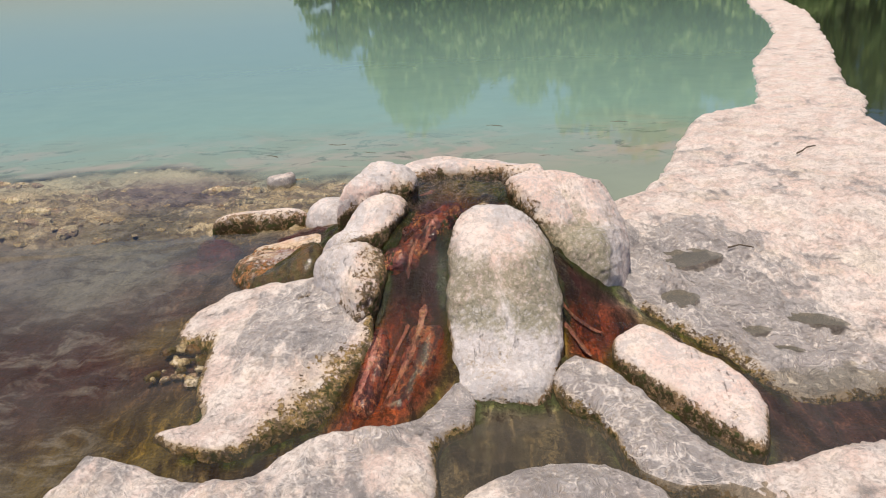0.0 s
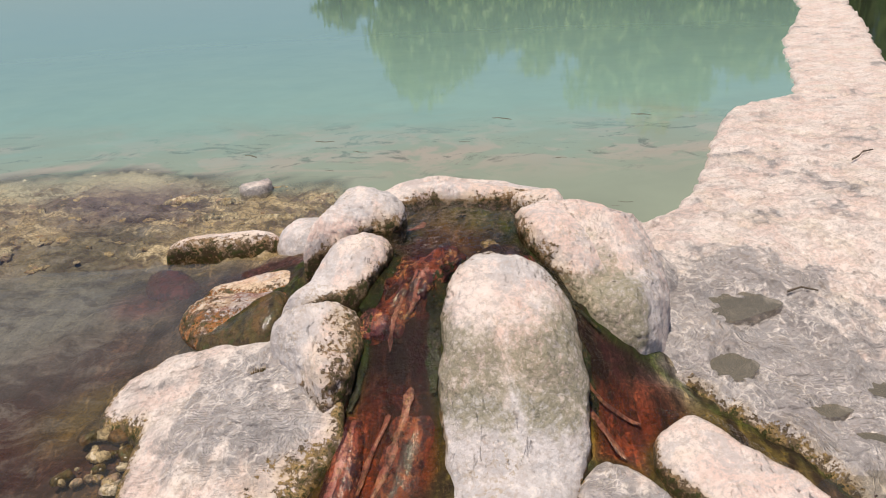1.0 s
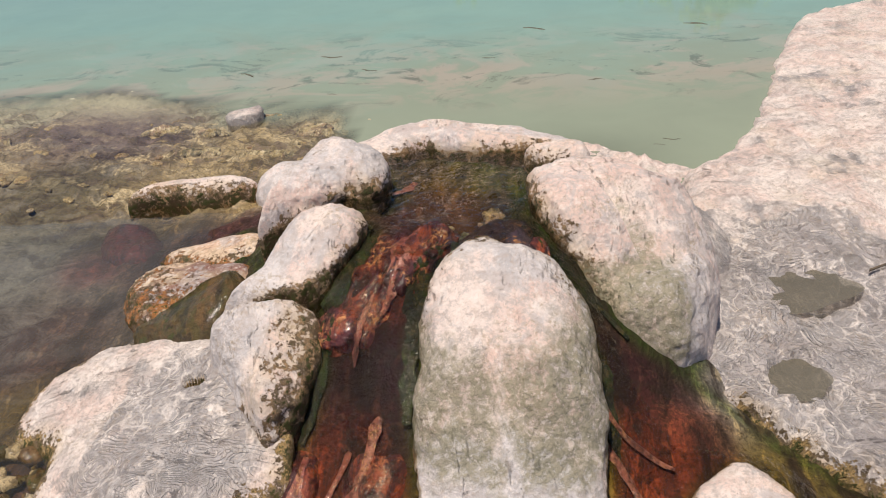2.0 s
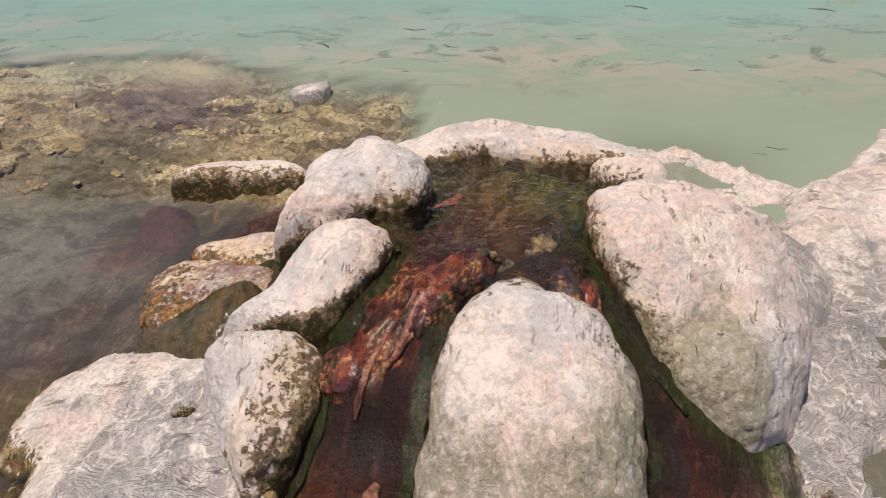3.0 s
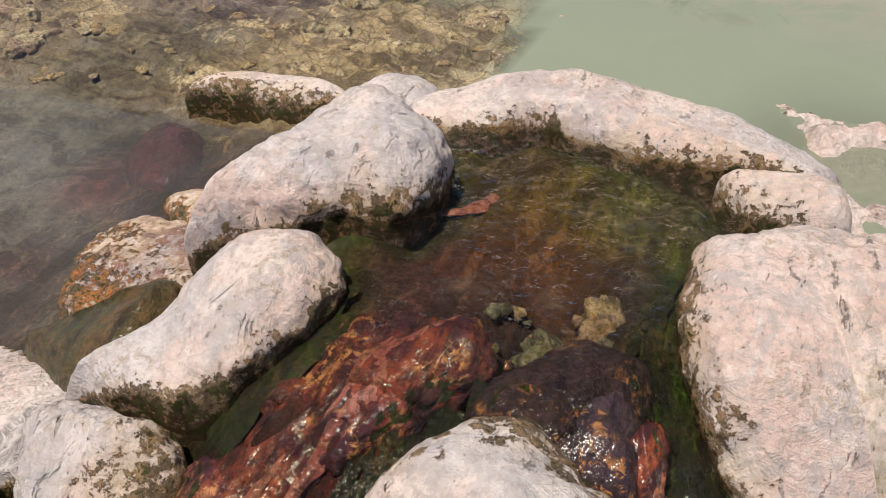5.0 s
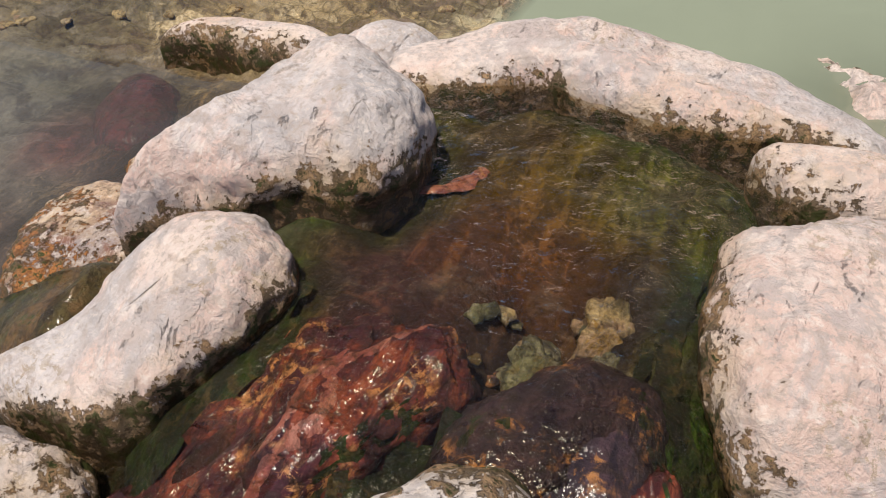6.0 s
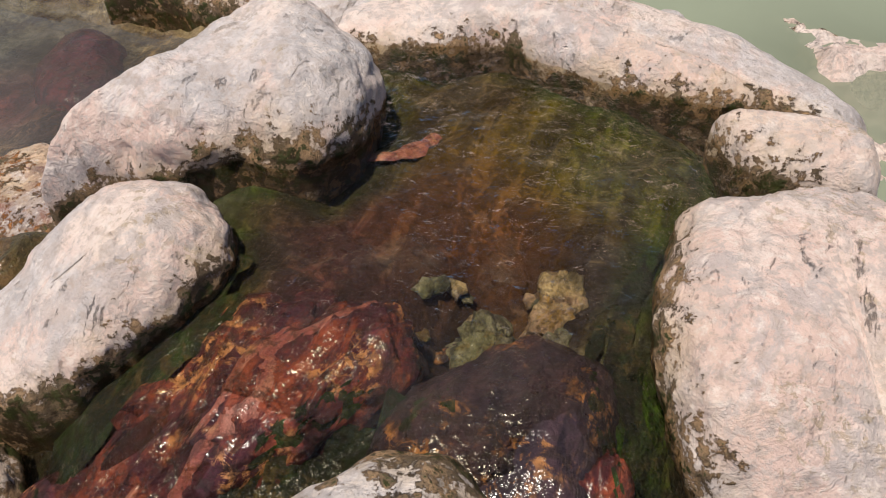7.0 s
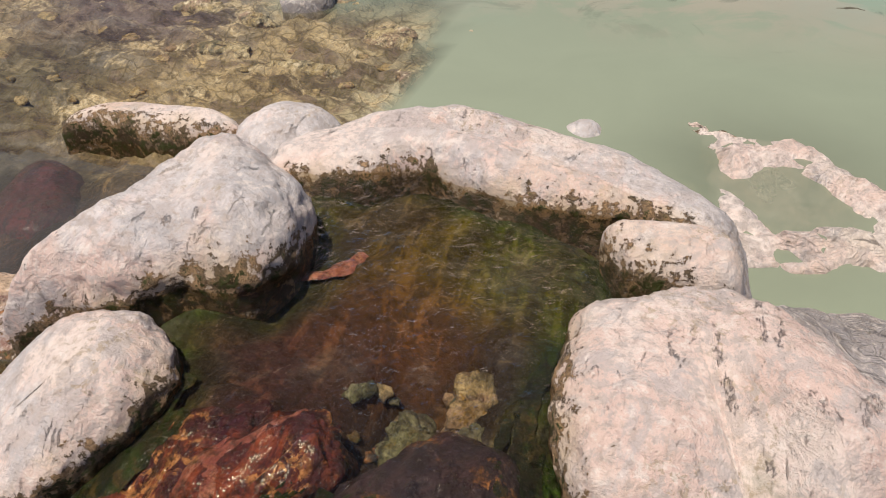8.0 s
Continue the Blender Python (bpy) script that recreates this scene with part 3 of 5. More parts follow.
# Algal mats of the bed: x, y, reach, colour.
OLIVE, RUST, WINE, SLATE, SAND, PEAT, MOSSY = (0.14, 0.1, 0.028), (0.2, 0.043, 0.02), (0.075, 0.034, 0.034), (0.17, 0.165, 0.15), (0.5, 0.39, 0.24), (0.07, 0.05, 0.028), (0.028, 0.06, 0.008)
MAUVE, SILT, SHORE, BRIGHT_EDGE = (0.27, 0.21, 0.2), (0.4, 0.4, 0.31), (0.42, 0.38, 0.33), (0.62, 0.58, 0.46)
# The near-black mat at the vent puts the dark of the hole into colour.
MATS = [(-0.05, 4.0, 0.14, (0.1, 0.07, 0.012)), (0.15, 4.03, 0.13, (0.075, 0.085, 0.008)), (0.0, 3.83, 0.14, (0.095, 0.04, 0.016)), (-0.15, 3.66, 0.14, WINE), (0.05, 3.7, 0.08, (0.02, 0.018, 0.014)), (0.2, 3.76, 0.1, (0.03, 0.022, 0.012)), (-0.1, 3.45, 0.14, (0.1, 0.025, 0.016)), (-0.15, 3.2, 0.2, (0.028, 0.01, 0.013)), (-0.25, 2.86, 0.2, (0.2, 0.042, 0.018)), (-0.36, 2.7, 0.15, (0.24, 0.055, 0.02)),
        (0.33, 3.5, 0.15, MOSSY), (0.4, 3.3, 0.18, (0.03, 0.011, 0.013)), (0.56, 3.02, 0.14, RUST), (0.95, 2.97, 0.16, OLIVE), (0.8, 2.6, 0.2, PEAT), (1.4, 2.65, 0.3, WINE),
        (-0.75, 2.55, 0.25, PEAT), (-1.3, 2.6, 0.3, OLIVE), (-1.5, 3.0, 0.35, WINE), (-1.35, 3.3, 0.16, OLIVE), (-2.0, 3.4, 0.45, WINE), (-1.6, 3.75, 0.25, WINE), (-1.9, 4.05, 0.4, (0.27, 0.26, 0.24)), (-2.7, 4.1, 0.5, (0.24, 0.2, 0.19)), (-1.45, 4.2, 0.12, (0.2, 0.05, 0.05)), (-2.3, 3.75, 0.2, WINE)]
MATS += [(-1.0, 4.3, 0.25, WINE), (-1.4, 4.5, 0.2, PEAT), (-1.2, 5.0, 0.4, SAND), (-2.0, 5.0, 0.35, (0.19, 0.16, 0.1)), (-2.6, 5.2, 0.4, SAND), (-2.05, 5.75, 0.5, (0.21, 0.155, 0.16)), (-0.9, 5.5, 0.4, SAND),
         (0.3, 2.55, 0.3, (0.15, 0.125, 0.085)), (0.3, 2.2, 0.3, (0.13, 0.1, 0.065)), (0.5, 5.0, 0.4, SAND), (0.0, 6.5, 1.0, SILT), (0.0, 5.6, 0.5, SILT), (1.2, 5.8, 0.6, SILT), (2.5, 2.4, 0.6, PEAT), (-0.6, 3.7, 0.2, WINE), (-3.4, 5.6, 0.5, SAND), (-3.2, 6.8, 0.8, SILT), (-1.6, 6.7, 0.7, SILT), (-4.8, 6.2, 0.9, SILT), (2.5, 7.5, 1.5, SILT),
         # Shelf edge, painted bright to make up for light the cloudy lake blocks.
         (-1.3, 6.1, 0.3, BRIGHT_EDGE), (-2.0, 6.3, 0.35, BRIGHT_EDGE), (-2.8, 6.35, 0.4, BRIGHT_EDGE), (-3.7, 6.25, 0.5, BRIGHT_EDGE), (-5.0, 6.0, 0.7, BRIGHT_EDGE), (-0.6, 5.3, 0.25, BRIGHT_EDGE), (-0.75, 5.75, 0.25, BRIGHT_EDGE),
         (0, -1.0, 2.2, SHORE), (-4, -1, 2.5, SHORE), (4, -1, 2.5, SHORE), (6, 3.5, 1.5, SHORE)]


def mat_colours(x, y):
    total, out = np.full(x.shape, 1e-6), np.zeros((*x.shape, 3)) + np.array(SLATE) * 1e-6
    for px, py, r, c in MATS:
        w = np.exp(-((x - px) ** 2 + (y - py) ** 2) / (r * r) * 1.6) + 1e-7 / (0.1 + (x - px) ** 2 + (y - py) ** 2)
        total = total + w
        out = out + w[..., None] * np.array(c)
    return np.concatenate([out / total[..., None], np.ones((*x.shape, 1))], axis=-1)


def spread(lo, hi, step, far_lo, far_hi, ratio=1.35):
    mid = list(np.arange(lo, hi + 1e-6, step))
    left, d, x = [], step, lo
    while x > far_lo:
        d *= ratio
        x -= d
        left.append(x)
    right, d, x = [], step, hi
    while x < far_hi:
        d *= ratio
        x += d
        right.append(x)
    return np.array(left[::-1] + mid + right)


def grid_faces(nx, ny, keep=None):
    f = []
    for j in range(ny - 1):
        for i in range(nx - 1):
            if keep is None or (keep[j, i] and keep[j, i + 1] and keep[j + 1, i] and keep[j + 1, i + 1]):
                f.append((j * nx + i, j * nx + i + 1, (j + 1) * nx + i + 1, (j + 1) * nx + i))
    return f


def build_ground():
    xs, ys = spread(-3.4, 2.2, 0.024, -900, 900), spread(1.9, 6.6, 0.024, -300, 1500)
    gx, gy = np.meshgrid(xs, ys)
    z = bed(np.clip(gx, -8, 8), np.clip(gy, -4, 18))
    bank = np.clip((gy - 78 - 0.05 * np.abs(gx)) / 12, 0, 1)
    z = z + bank * (1.6 * np.clip((gx + 4) / 10, 0, 1)) + np.clip((gx - 38) / 8, 0, 1) * 2.2 * (gy > 0)
    fl, zf = np.column_stack([gx.ravel(), gy.ravel()]), z.ravel()
    for i, (x, y) in enumerate(fl):
        if -3.6 < x < 2.4 and 1.7 < y < 7.5:
            cob = fbm(x, y, 0.3, 9, 4) * (0.02 if y > 2.9 else 0.01) + (0.5 - noise.voronoi(Vector((x * 17, y * 17, 2.0)))[0][0]) * (0.05 if y > 4.6 else (0.032 if y > 3.65 and x > -0.5 else 0.016))
            zf[i] += cob
        elif abs(x) < 60 and abs(y) < 90:
            zf[i] += fbm(x, y, 0.3, 0.8, 4) * 0.05
    verts = np.column_stack([fl, zf])
    colours = mat_colours(gx, gy).reshape(-1, 4)
    # green slime hugs the foot of the rocks in the running water
    near = np.where((fl[:, 0] > -1.0) & (fl[:, 0] < 1.3) & (fl[:, 1] > 2.4) & (fl[:, 1] < 4.3))[0]
    foot = np.concatenate(OUTLINES[:FEET])
    foot = foot[(foot[:, 0] > -1.1) & (foot[:, 0] < 1.4) & (foot[:, 1] > 2.3) & (foot[:, 1] < 4.4)]
    for part_ids in np.array_split(near, 40):
        d = np.sqrt(((fl[part_ids][:, None, :] - foot[None, :, :]) ** 2).sum(-1)).min(1)
        k = np.clip(1.2 - d / np.where(fl[part_ids][:, 1] > 3.6, 0.06, 0.04), 0, 1)[:, None] * np.where(fl[part_ids][:, 1] > 3.6, 0.85, 0.7)[:, None]
        colours[part_ids, :3] = colours[part_ids, :3] * (1 - k) + np.array(MOSSY) * k
    wet = 1 - 0.55 * np.clip(np.maximum((fl[:, 1] - 4.3) / 0.4, (-1.1 - fl[:, 0]) / 0.4), 0, 1)
    wet = wet * (1 - 0.85 * np.clip((fl[:, 1] - 5.6) / 0.4, 0, 1))
    wet = np.minimum(wet, 1 - 0.8 * np.clip((1.8 - fl[:, 1]) / 0.5, 0, 1))
    wet = np.where((fl[:, 1] > 3.66) & (fl[:, 0] > -0.45) & (fl[:, 0] < 0.5), np.minimum(wet, 0.72), wet)
    shelf = np.clip((fl[:, 1] - 4.45) / 0.35, 0, 1) * np.clip((6.35 - fl[:, 1]) / 0.4, 0, 1) * np.clip((-0.45 - fl[:, 0]) / 0.15, 0, 1)
    shelf = shelf * (1 - 0.7 * np.clip((fl[:, 0] + 2.4) / 0.12, 0, 1) * np.clip((-1.65 - fl[:, 0]) / 0.3, 0, 1))
    ob = mesh_object("ground", verts, grid_faces(len(xs), len(ys)), BED, colours=colours, attrs={"mat_dark": wet, "shelf": shelf}, origin=(0, 0, 0))
    tagged(ob, "wet algae-covered stream bed and lake bottom with slimy mats", "ground", kind="structure")


def water_sheet(name, poly, level, mat, label, cloud, step=0.02, ripple=0.0, freq=9.0):
    """A sheet of water inside the outline, its height by level(x, y), its cloudiness by cloud(depth, x, y)."""
    p = np.asarray(poly)[:, :2]
    xs, ys = np.arange(p[:, 0].min(), p[:, 0].max() + step, step), np.arange(p[:, 1].min(), p[:, 1].max() + step, step)
    gx, gy = np.meshgrid(xs, ys)
    keep = inside(gx, gy, closed_curve(p, 8))
    z = level(gx, gy)
    depth = cloud(np.maximum(0.0, z - bed(gx, gy)), gx, gy)
    faces = grid_faces(len(xs), len(ys), keep)
    used = sorted({i for f in faces for i in f})
    index = {u: k for k, u in enumerate(used)}
    fx, fy, fz = gx.ravel(), gy.ravel(), z.ravel()
    verts = [(fx[u], fy[u], fz[u] + (fbm(fx[u], fy[u], 0.0, freq, 3) * ripple if ripple else 0.0)) for u in used]
    ob = mesh_object(name, verts, [tuple(index[i] for i in f) for f in faces], mat, attrs={"depth": depth.ravel()[used]})
    return tagged(ob, label, "water", kind="structure")


LEDGE_OUTLINE = [(0.63, 3.44, 0.02), (0.75, 3.29, 0.1), (0.95, 3.17, 0.11), (1.15, 3.06, 0.1), (1.23, 2.88, 0.08), (1.34, 2.79, 0.06), (1.68, 2.85, 0.03), (2.4, 3.0, 0.02), (3.6, 3.4, 0), (4.0, 4.8, 0), (3.65, 6.2, 0),
                 (3.75, 7.2, 0), (4.3, 8.4, 0), (4.55, 9.4, 0), (5.75, 12.3, 0), (7.4, 16.6, 0), (9.2, 21.4, 0)]
LEDGE_OUTLINE += [(11.2, 28.5, 0), (10.4, 29, 0), (8.25, 22.2, 0), (7.0, 18.0, 0), (5.85, 15.0, 0), (4.47, 12.0, 0), (3.5, 9.3, 0), (3.05, 8.15, 0), (2.4, 7.65, 0), (1.92, 6.65, 0), (1.66, 6.0, 0), (1.42, 5.4, 0),
                  (1.13, 4.98, 0), (0.95, 4.78, 0), (0.92, 4.6, 0), (0.75, 4.35, 0), (0.5, 4.1, 0), (0.55, 3.75, 0)]


def build_lake():
    xs, ys = spread(-3.6, 12.0, 0.09, -900, 900), spread(4.3, 30.0, 0.1, 4.2, 1500)
    ys = ys[ys > 4.25]
    gx, gy = np.meshgrid(xs, ys)
    d = np.maximum(0.0, -bed(np.clip(gx, -8, 8), np.clip(gy, -4, 18)))
    ragged = np.array([noise.fractal(Vector((x * 1.6, y * 1.6, 2.0)), 0.8, 2.1, 4) if abs(x) < 9 and y < 9 else 0.0 for x, y in zip(gx.ravel(), gy.ravel())]).reshape(gx.shape)
    edge = np.interp(gx, [-8, -3.5, -2.3, -1.6, -0.75, -0.6, -0.5], [6.0, 6.25, 6.3, 6.0, 5.85, 5.3, 4.3])
    fog = np.clip((gy - edge + 0.12 + ragged * 0.4) / 0.42, 0, 0.97)
    fog = np.where(gx > -0.45, 0.97, fog)
    fog = np.where((gx > -0.45) & (gy < 6), 0.97 - 0.42 * np.exp(-((gx - 0.55) ** 2 + (gy - 4.98) ** 2) / 0.12), fog)
    fog = np.where((gx < -8) | (gx > 8) | (gy > 12), 0.97, fog)
    v = np.column_stack([gx.ravel(), gy.ravel(), np.zeros(gx.size)])
    dry = inside(gx, gy, closed_curve(LEDGE_OUTLINE, 6)).ravel()
    faces = [f for f in grid_faces(len(xs), len(ys)) if not all(dry[i] for i in f)]
    beyond = (v[:, 0] > np.interp(v[:, 1], [4.2, 6.0, 9.0, 12.0, 22.0, 29.0, 60.0], [2.6, 2.8, 3.95, 5.1, 8.7, 10.9, 21.0])) & (v[:, 1] < 60)
    side = [f for f in faces if beyond[f[0]] and beyond[f[2]]]
    faces = [f for f in faces if not (beyond[f[0]] and beyond[f[2]])]
    ob = mesh_object("pool_water", v, side, POOL, attrs={"depth": np.full(len(v), 0.8)}, origin=(0, 0, 0))
    tagged(ob, "dark still pool beyond the ledge reflecting trees", "water", kind="structure")
    ob = mesh_object("lake_water", v, faces, LAKE, attrs={"depth": fog.ravel(), "offing": np.clip((v[:, 1] - 5.2) / 4.0, 0, 1)}, origin=(0, 0, 0))
    tagged(ob, "calm milky turquoise lake water reflecting sky and trees", "water", kind="structure")


build_lake()

LEFT_POOL = Field([(-2, 4.6, 0.012), (-1.2, 4.3, 0.012), (-1.2, 3.7, 0.0), (-2.2, 3.5, -0.06), (-1.5, 3.1, -0.1), (-1.5, 2.6, -0.15), (-0.8, 2.4, -0.16), (-0.5, 2.55, -0.14), (-6, 4, -0.04), (-6, 2, -0.2)])
# The paler clouding near (-2.1, 4.0) is murk plus sky reflection put into colour.
water_sheet("stream_water", [(-5.5, 4.6), (-3.0, 4.45), (-1.5, 4.5), (-0.55, 4.5), (-0.5, 3.6), (-0.9, 3.2), (-0.9, 2.9), (-0.42, 2.72), (-0.42, 2.5), (-0.9, 2.2), (-1.6, 1.9), (-5.5, 1.2)],
            LEFT_POOL, STREAM, "shallow murky grey stream water running off the spring", lambda d, x, y: np.clip(0.06 + 0.2 * np.exp(-((x + 2.1) ** 2 / 1.6 + (y - 4.0) ** 2 / 0.35)), 0, 0.9), step=0.03, ripple=0.004)
water_sheet("runoff_water", [(0.75, 2.5), (1.0, 2.85), (1.2, 3.0), (2.6, 3.05), (3.6, 2.6), (3.4, 2.0), (1.6, 2.15), (1.0, 2.15)],
            lambda x, y: np.full(x.shape, -0.19), STREAM, "dark peaty stream water below the ledge", lambda d, x, y: np.full(x.shape, 0.08), step=0.04, ripple=0.003)


def spring_level(x, y):
    fall = bed(x, y) + 0.026
    lip = 3.45 + 0.22 * np.clip((x - 0.18) / 0.12, 0, 1) + 0.18 * np.clip((-0.13 - x) / 0.1, 0, 1)
    k = np.clip((y - lip) / 0.12, 0, 1)
    return np.maximum(np.where(y > lip, SPRING_LEVEL - 0.03 * (1 - k), -1), fall)


water_sheet("spring_water", [(-0.42, 4.0), (-0.2, 4.2), (0.05, 4.25), (0.3, 4.15), (0.34, 3.8), (0.43, 3.45), (0.6, 3.12), (0.85, 3.1), (1.1, 2.9), (0.95, 2.8), (0.6, 2.85), (0.4, 3.0), (0.25, 3.3), (0.1, 3.35), (0.02, 3.2), (0.0, 2.9), (-0.25, 2.65), (-0.5, 2.62), (-0.42, 2.95), (-0.38, 3.3), (-0.4, 3.7)],
            spring_level, SPRING, "clear hot spring water welling up and running over red stones", lambda d, x, y: np.zeros(x.shape), step=0.014, ripple=0.005, freq=22)


# ---- the rocks round the spring ----
def rim_grey(x, y, z):
    return 0.28 * smooth(0.42, 0.5, z) - 0.1


rock("boulder", [(-0.535, 3.625, 0.31, 0.01), (-0.47, 3.655, 0.355, 0.02), (-0.40, 3.69, 0.38, 0.025), (-0.31, 3.74, 0.39, 0.03), (-0.21, 3.775, 0.39, 0.055), (-0.165, 3.86, 0.39, 0.04),
                 (-0.19, 3.96, 0.385, 0.02), (-0.28, 4.05, 0.37, 0), (-0.38, 4.09, 0.34, 0), (-0.46, 4.07, 0.28, 0), (-0.48, 3.94, 0.27, 0), (-0.49, 3.79, 0.26, 0), (-0.515, 3.69, 0.27, 0)],
     [(-0.41, 3.85, 0.51), (-0.33, 3.93, 0.528)], CRUST, "domed pinkish-white travertine boulder with brown algae at the waterline", "boulder", "boulders round the spring", depth=0.25, grey=rim_grey, power=2.5, undercut=0.05, soften=5)
rock("boulder", [(-0.585, 3.35, 0.23, 0.01), (-0.46, 3.36, 0.295, 0.014), (-0.34, 3.368, 0.33, 0.018), (-0.28, 3.405, 0.345, 0.024), (-0.232, 3.5, 0.365, 0.026), (-0.205, 3.585, 0.385, 0.026), (-0.25, 3.66, 0.385, 0.02),
                 (-0.34, 3.675, 0.385, 0), (-0.42, 3.645, 0.37, 0), (-0.475, 3.585, 0.32, 0), (-0.53, 3.49, 0.25, 0), (-0.575, 3.41, 0.21, 0)],
     [(-0.45, 3.44, 0.35), (-0.33, 3.56, 0.462)], CRUST, "smooth slanting travertine boulder with dark wet algae along the channel", "boulder", "boulders round the spring", depth=0.25, grey=lambda x, y, z: 0.32 * smooth(-0.3, -0.5, x), power=2.1, undercut=0.05, soften=6)
# Stain along its back edge darkens the crack there, shade put into the colour.
rock("boulder", [(-0.625, 3.30, 0.11, 0), (-0.58, 3.325, 0.19, 0.02), (-0.46, 3.335, 0.25, 0.02), (-0.35, 3.345, 0.265, 0.04), (-0.295, 3.28, 0.24, 0.07), (-0.31, 3.15, 0.17, 0.08),
                 (-0.345, 3.05, 0.09, 0.06), (-0.40, 3.01, 0.05, 0.02), (-0.46, 3.07, 0.06, 0), (-0.545, 3.18, 0.08, 0)],
     [(-0.42, 3.13, 0.24), (-0.45, 3.27, 0.335)], CRUST, "rounded pale boulder with ochre algae on its channel flank", "boulder", "boulders round the spring", depth=0.22, grey=lambda x, y, z: 0.36 * smooth(-0.38, -0.55, x), power=2.1, soften=5)
rock("boulder", [(0.12, 3.475, 0.37, 0.075), (0.03, 3.39, 0.35, 0.06), (-0.02, 3.25, 0.28, 0.04), (-0.035, 3.10, 0.16, 0.03), (-0.03, 2.96, 0.02, 0.01), (-0.02, 2.84, -0.06, 0), (0.05, 2.70, -0.14, 0.02), (0.18, 2.68, -0.15, 0.02), (0.31, 2.68, -0.15, 0.03),
                 (0.39, 2.83, -0.07, 0.01), (0.425, 2.97, 0.02, 0.01), (0.43, 3.10, 0.12, 0.03), (0.41, 3.25, 0.25, 0.04), (0.35, 3.36, 0.33, 0.05), (0.22, 3.43, 0.38, 0.05)],
     [(0.19, 2.80, -0.02), (0.185, 2.93, 0.12), (0.18, 3.06, 0.335), (0.155, 3.3, 0.455)], CRUST, "tall rounded cream travertine tongue flowing down between two channels", "boulder", "boulders round the spring", depth=0.2, per=18, rings=42, power=2.05, soften=5,
     grey=lambda x, y, z: 0.3 * smooth(3.25, 3.42, y) + 0.4 * smooth(3.0, 2.88, y), moss=lambda x, y, z: 0.5 * smooth(0.4, 0.26, z) * smooth(0.02, 0.12, z) + 0.15 * smooth(0.2, 0.36, x))
rock("boulder", [(0.265, 3.87, 0.385, 0.03), (0.34, 3.935, 0.40, 0.01), (0.48, 3.98, 0.32, 0), (0.64, 3.95, 0.2, 0), (0.79, 3.87, 0.08, 0), (0.84, 3.76, 0.03, 0), (0.83, 3.61, 0.02, 0), (0.77, 3.47, 0.0, 0),
                 (0.68, 3.36, 0.01, 0.01), (0.60, 3.355, 0.04, 0.02), (0.52, 3.40, 0.11, 0.03), (0.44, 3.47, 0.21, 0.04), (0.36, 3.56, 0.305, 0.04), (0.29, 3.67, 0.38, 0.04)],
     [(0.43, 3.80, 0.475), (0.54, 3.70, 0.465), (0.62, 3.56, 0.29)], CRUST, "large pink-grey travertine boulder with mossy lower flank", "boulder", "boulders round the spring", depth=0.2, per=20, rings=42, power=2.8,
     grey=lambda x, y, z: 0.1 * smooth(0.5, 0.75, x) - 0.3 * smooth(0.25, 0.4, z), moss=lambda x, y, z: 0.95 * smooth(0.36, 0.22, z) * smooth(0.03, 0.12, z) * smooth(0.74, 0.62, x), undercut=0.15)
rock("boulder", [(0.255, 4.075, 0.385, 0.02), (0.30, 4.105, 0.39, 0.015), (0.39, 4.11, 0.38, 0.01), (0.48, 4.07, 0.3, 0), (0.47, 3.98, 0.34, 0), (0.38, 3.98, 0.38, 0.04), (0.31, 4.0, 0.385, 0.04)],
     [(0.33, 4.05, 0.458), (0.43, 4.07, 0.468)], CRUST, "small pale knob of travertine at the pool rim", "boulder", "boulders round the spring", depth=0.2, per=12, rings=18, rough=0.008, power=2.3)
rock("rock", [(-0.38, 4.09, 0.36, 0), (-0.30, 4.085, 0.39, 0.02), (-0.17, 4.12, 0.39, 0.025), (-0.09, 4.165, 0.39, 0.03), (0.01, 4.135, 0.39, 0.015), (0.14, 4.125, 0.39, 0.03), (0.23, 4.12, 0.39, 0.03), (0.31, 4.135, 0.39, 0.04),
                  (0.42, 4.10, 0.36, 0.02), (0.52, 4.10, 0.2, 0), (0.50, 4.26, 0.14, 0), (0.36, 4.40, 0.08, 0), (0.12, 4.46, 0.06, 0), (-0.12, 4.46, 0.06, 0), (-0.33, 4.38, 0.1, 0), (-0.42, 4.22, 0.22, 0)],
     [(-0.30, 4.16, 0.43), (-0.08, 4.25, 0.475), (0.2, 4.2, 0.455), (0.37, 4.14, 0.43)], CRUST, "curved whitish rim of travertine damming the spring pool", "rock", depth=0.3, per=12, rings=22, rough=0.012, power=2.2, grey=lambda x, y, z: 0.2 * smooth(0.1, 0.4, x))
rock("rock", [(0.46, 4.06, 0.22, 0), (0.47, 4.22, 0.1, 0), (0.56, 4.38, 0.0, 0.02), (0.7, 4.46, -0.01, 0.02), (0.86, 4.44, -0.02, 0), (0.98, 4.3, -0.04, 0), (1.02, 4.08, -0.06, 0), (0.92, 3.86, -0.04, 0), (0.72, 3.84, 0.1, 0), (0.55, 3.93, 0.22, 0)],
     [(0.56, 4.12, 0.25), (0.72, 4.16, 0.16)], LEDGE, "low whitish shoulder of rock joining boulder and ledge", "rock", depth=0.2, per=12, rings=22, rough=0.016, power=2.0, grey=lambda x, y, z: 0.2)
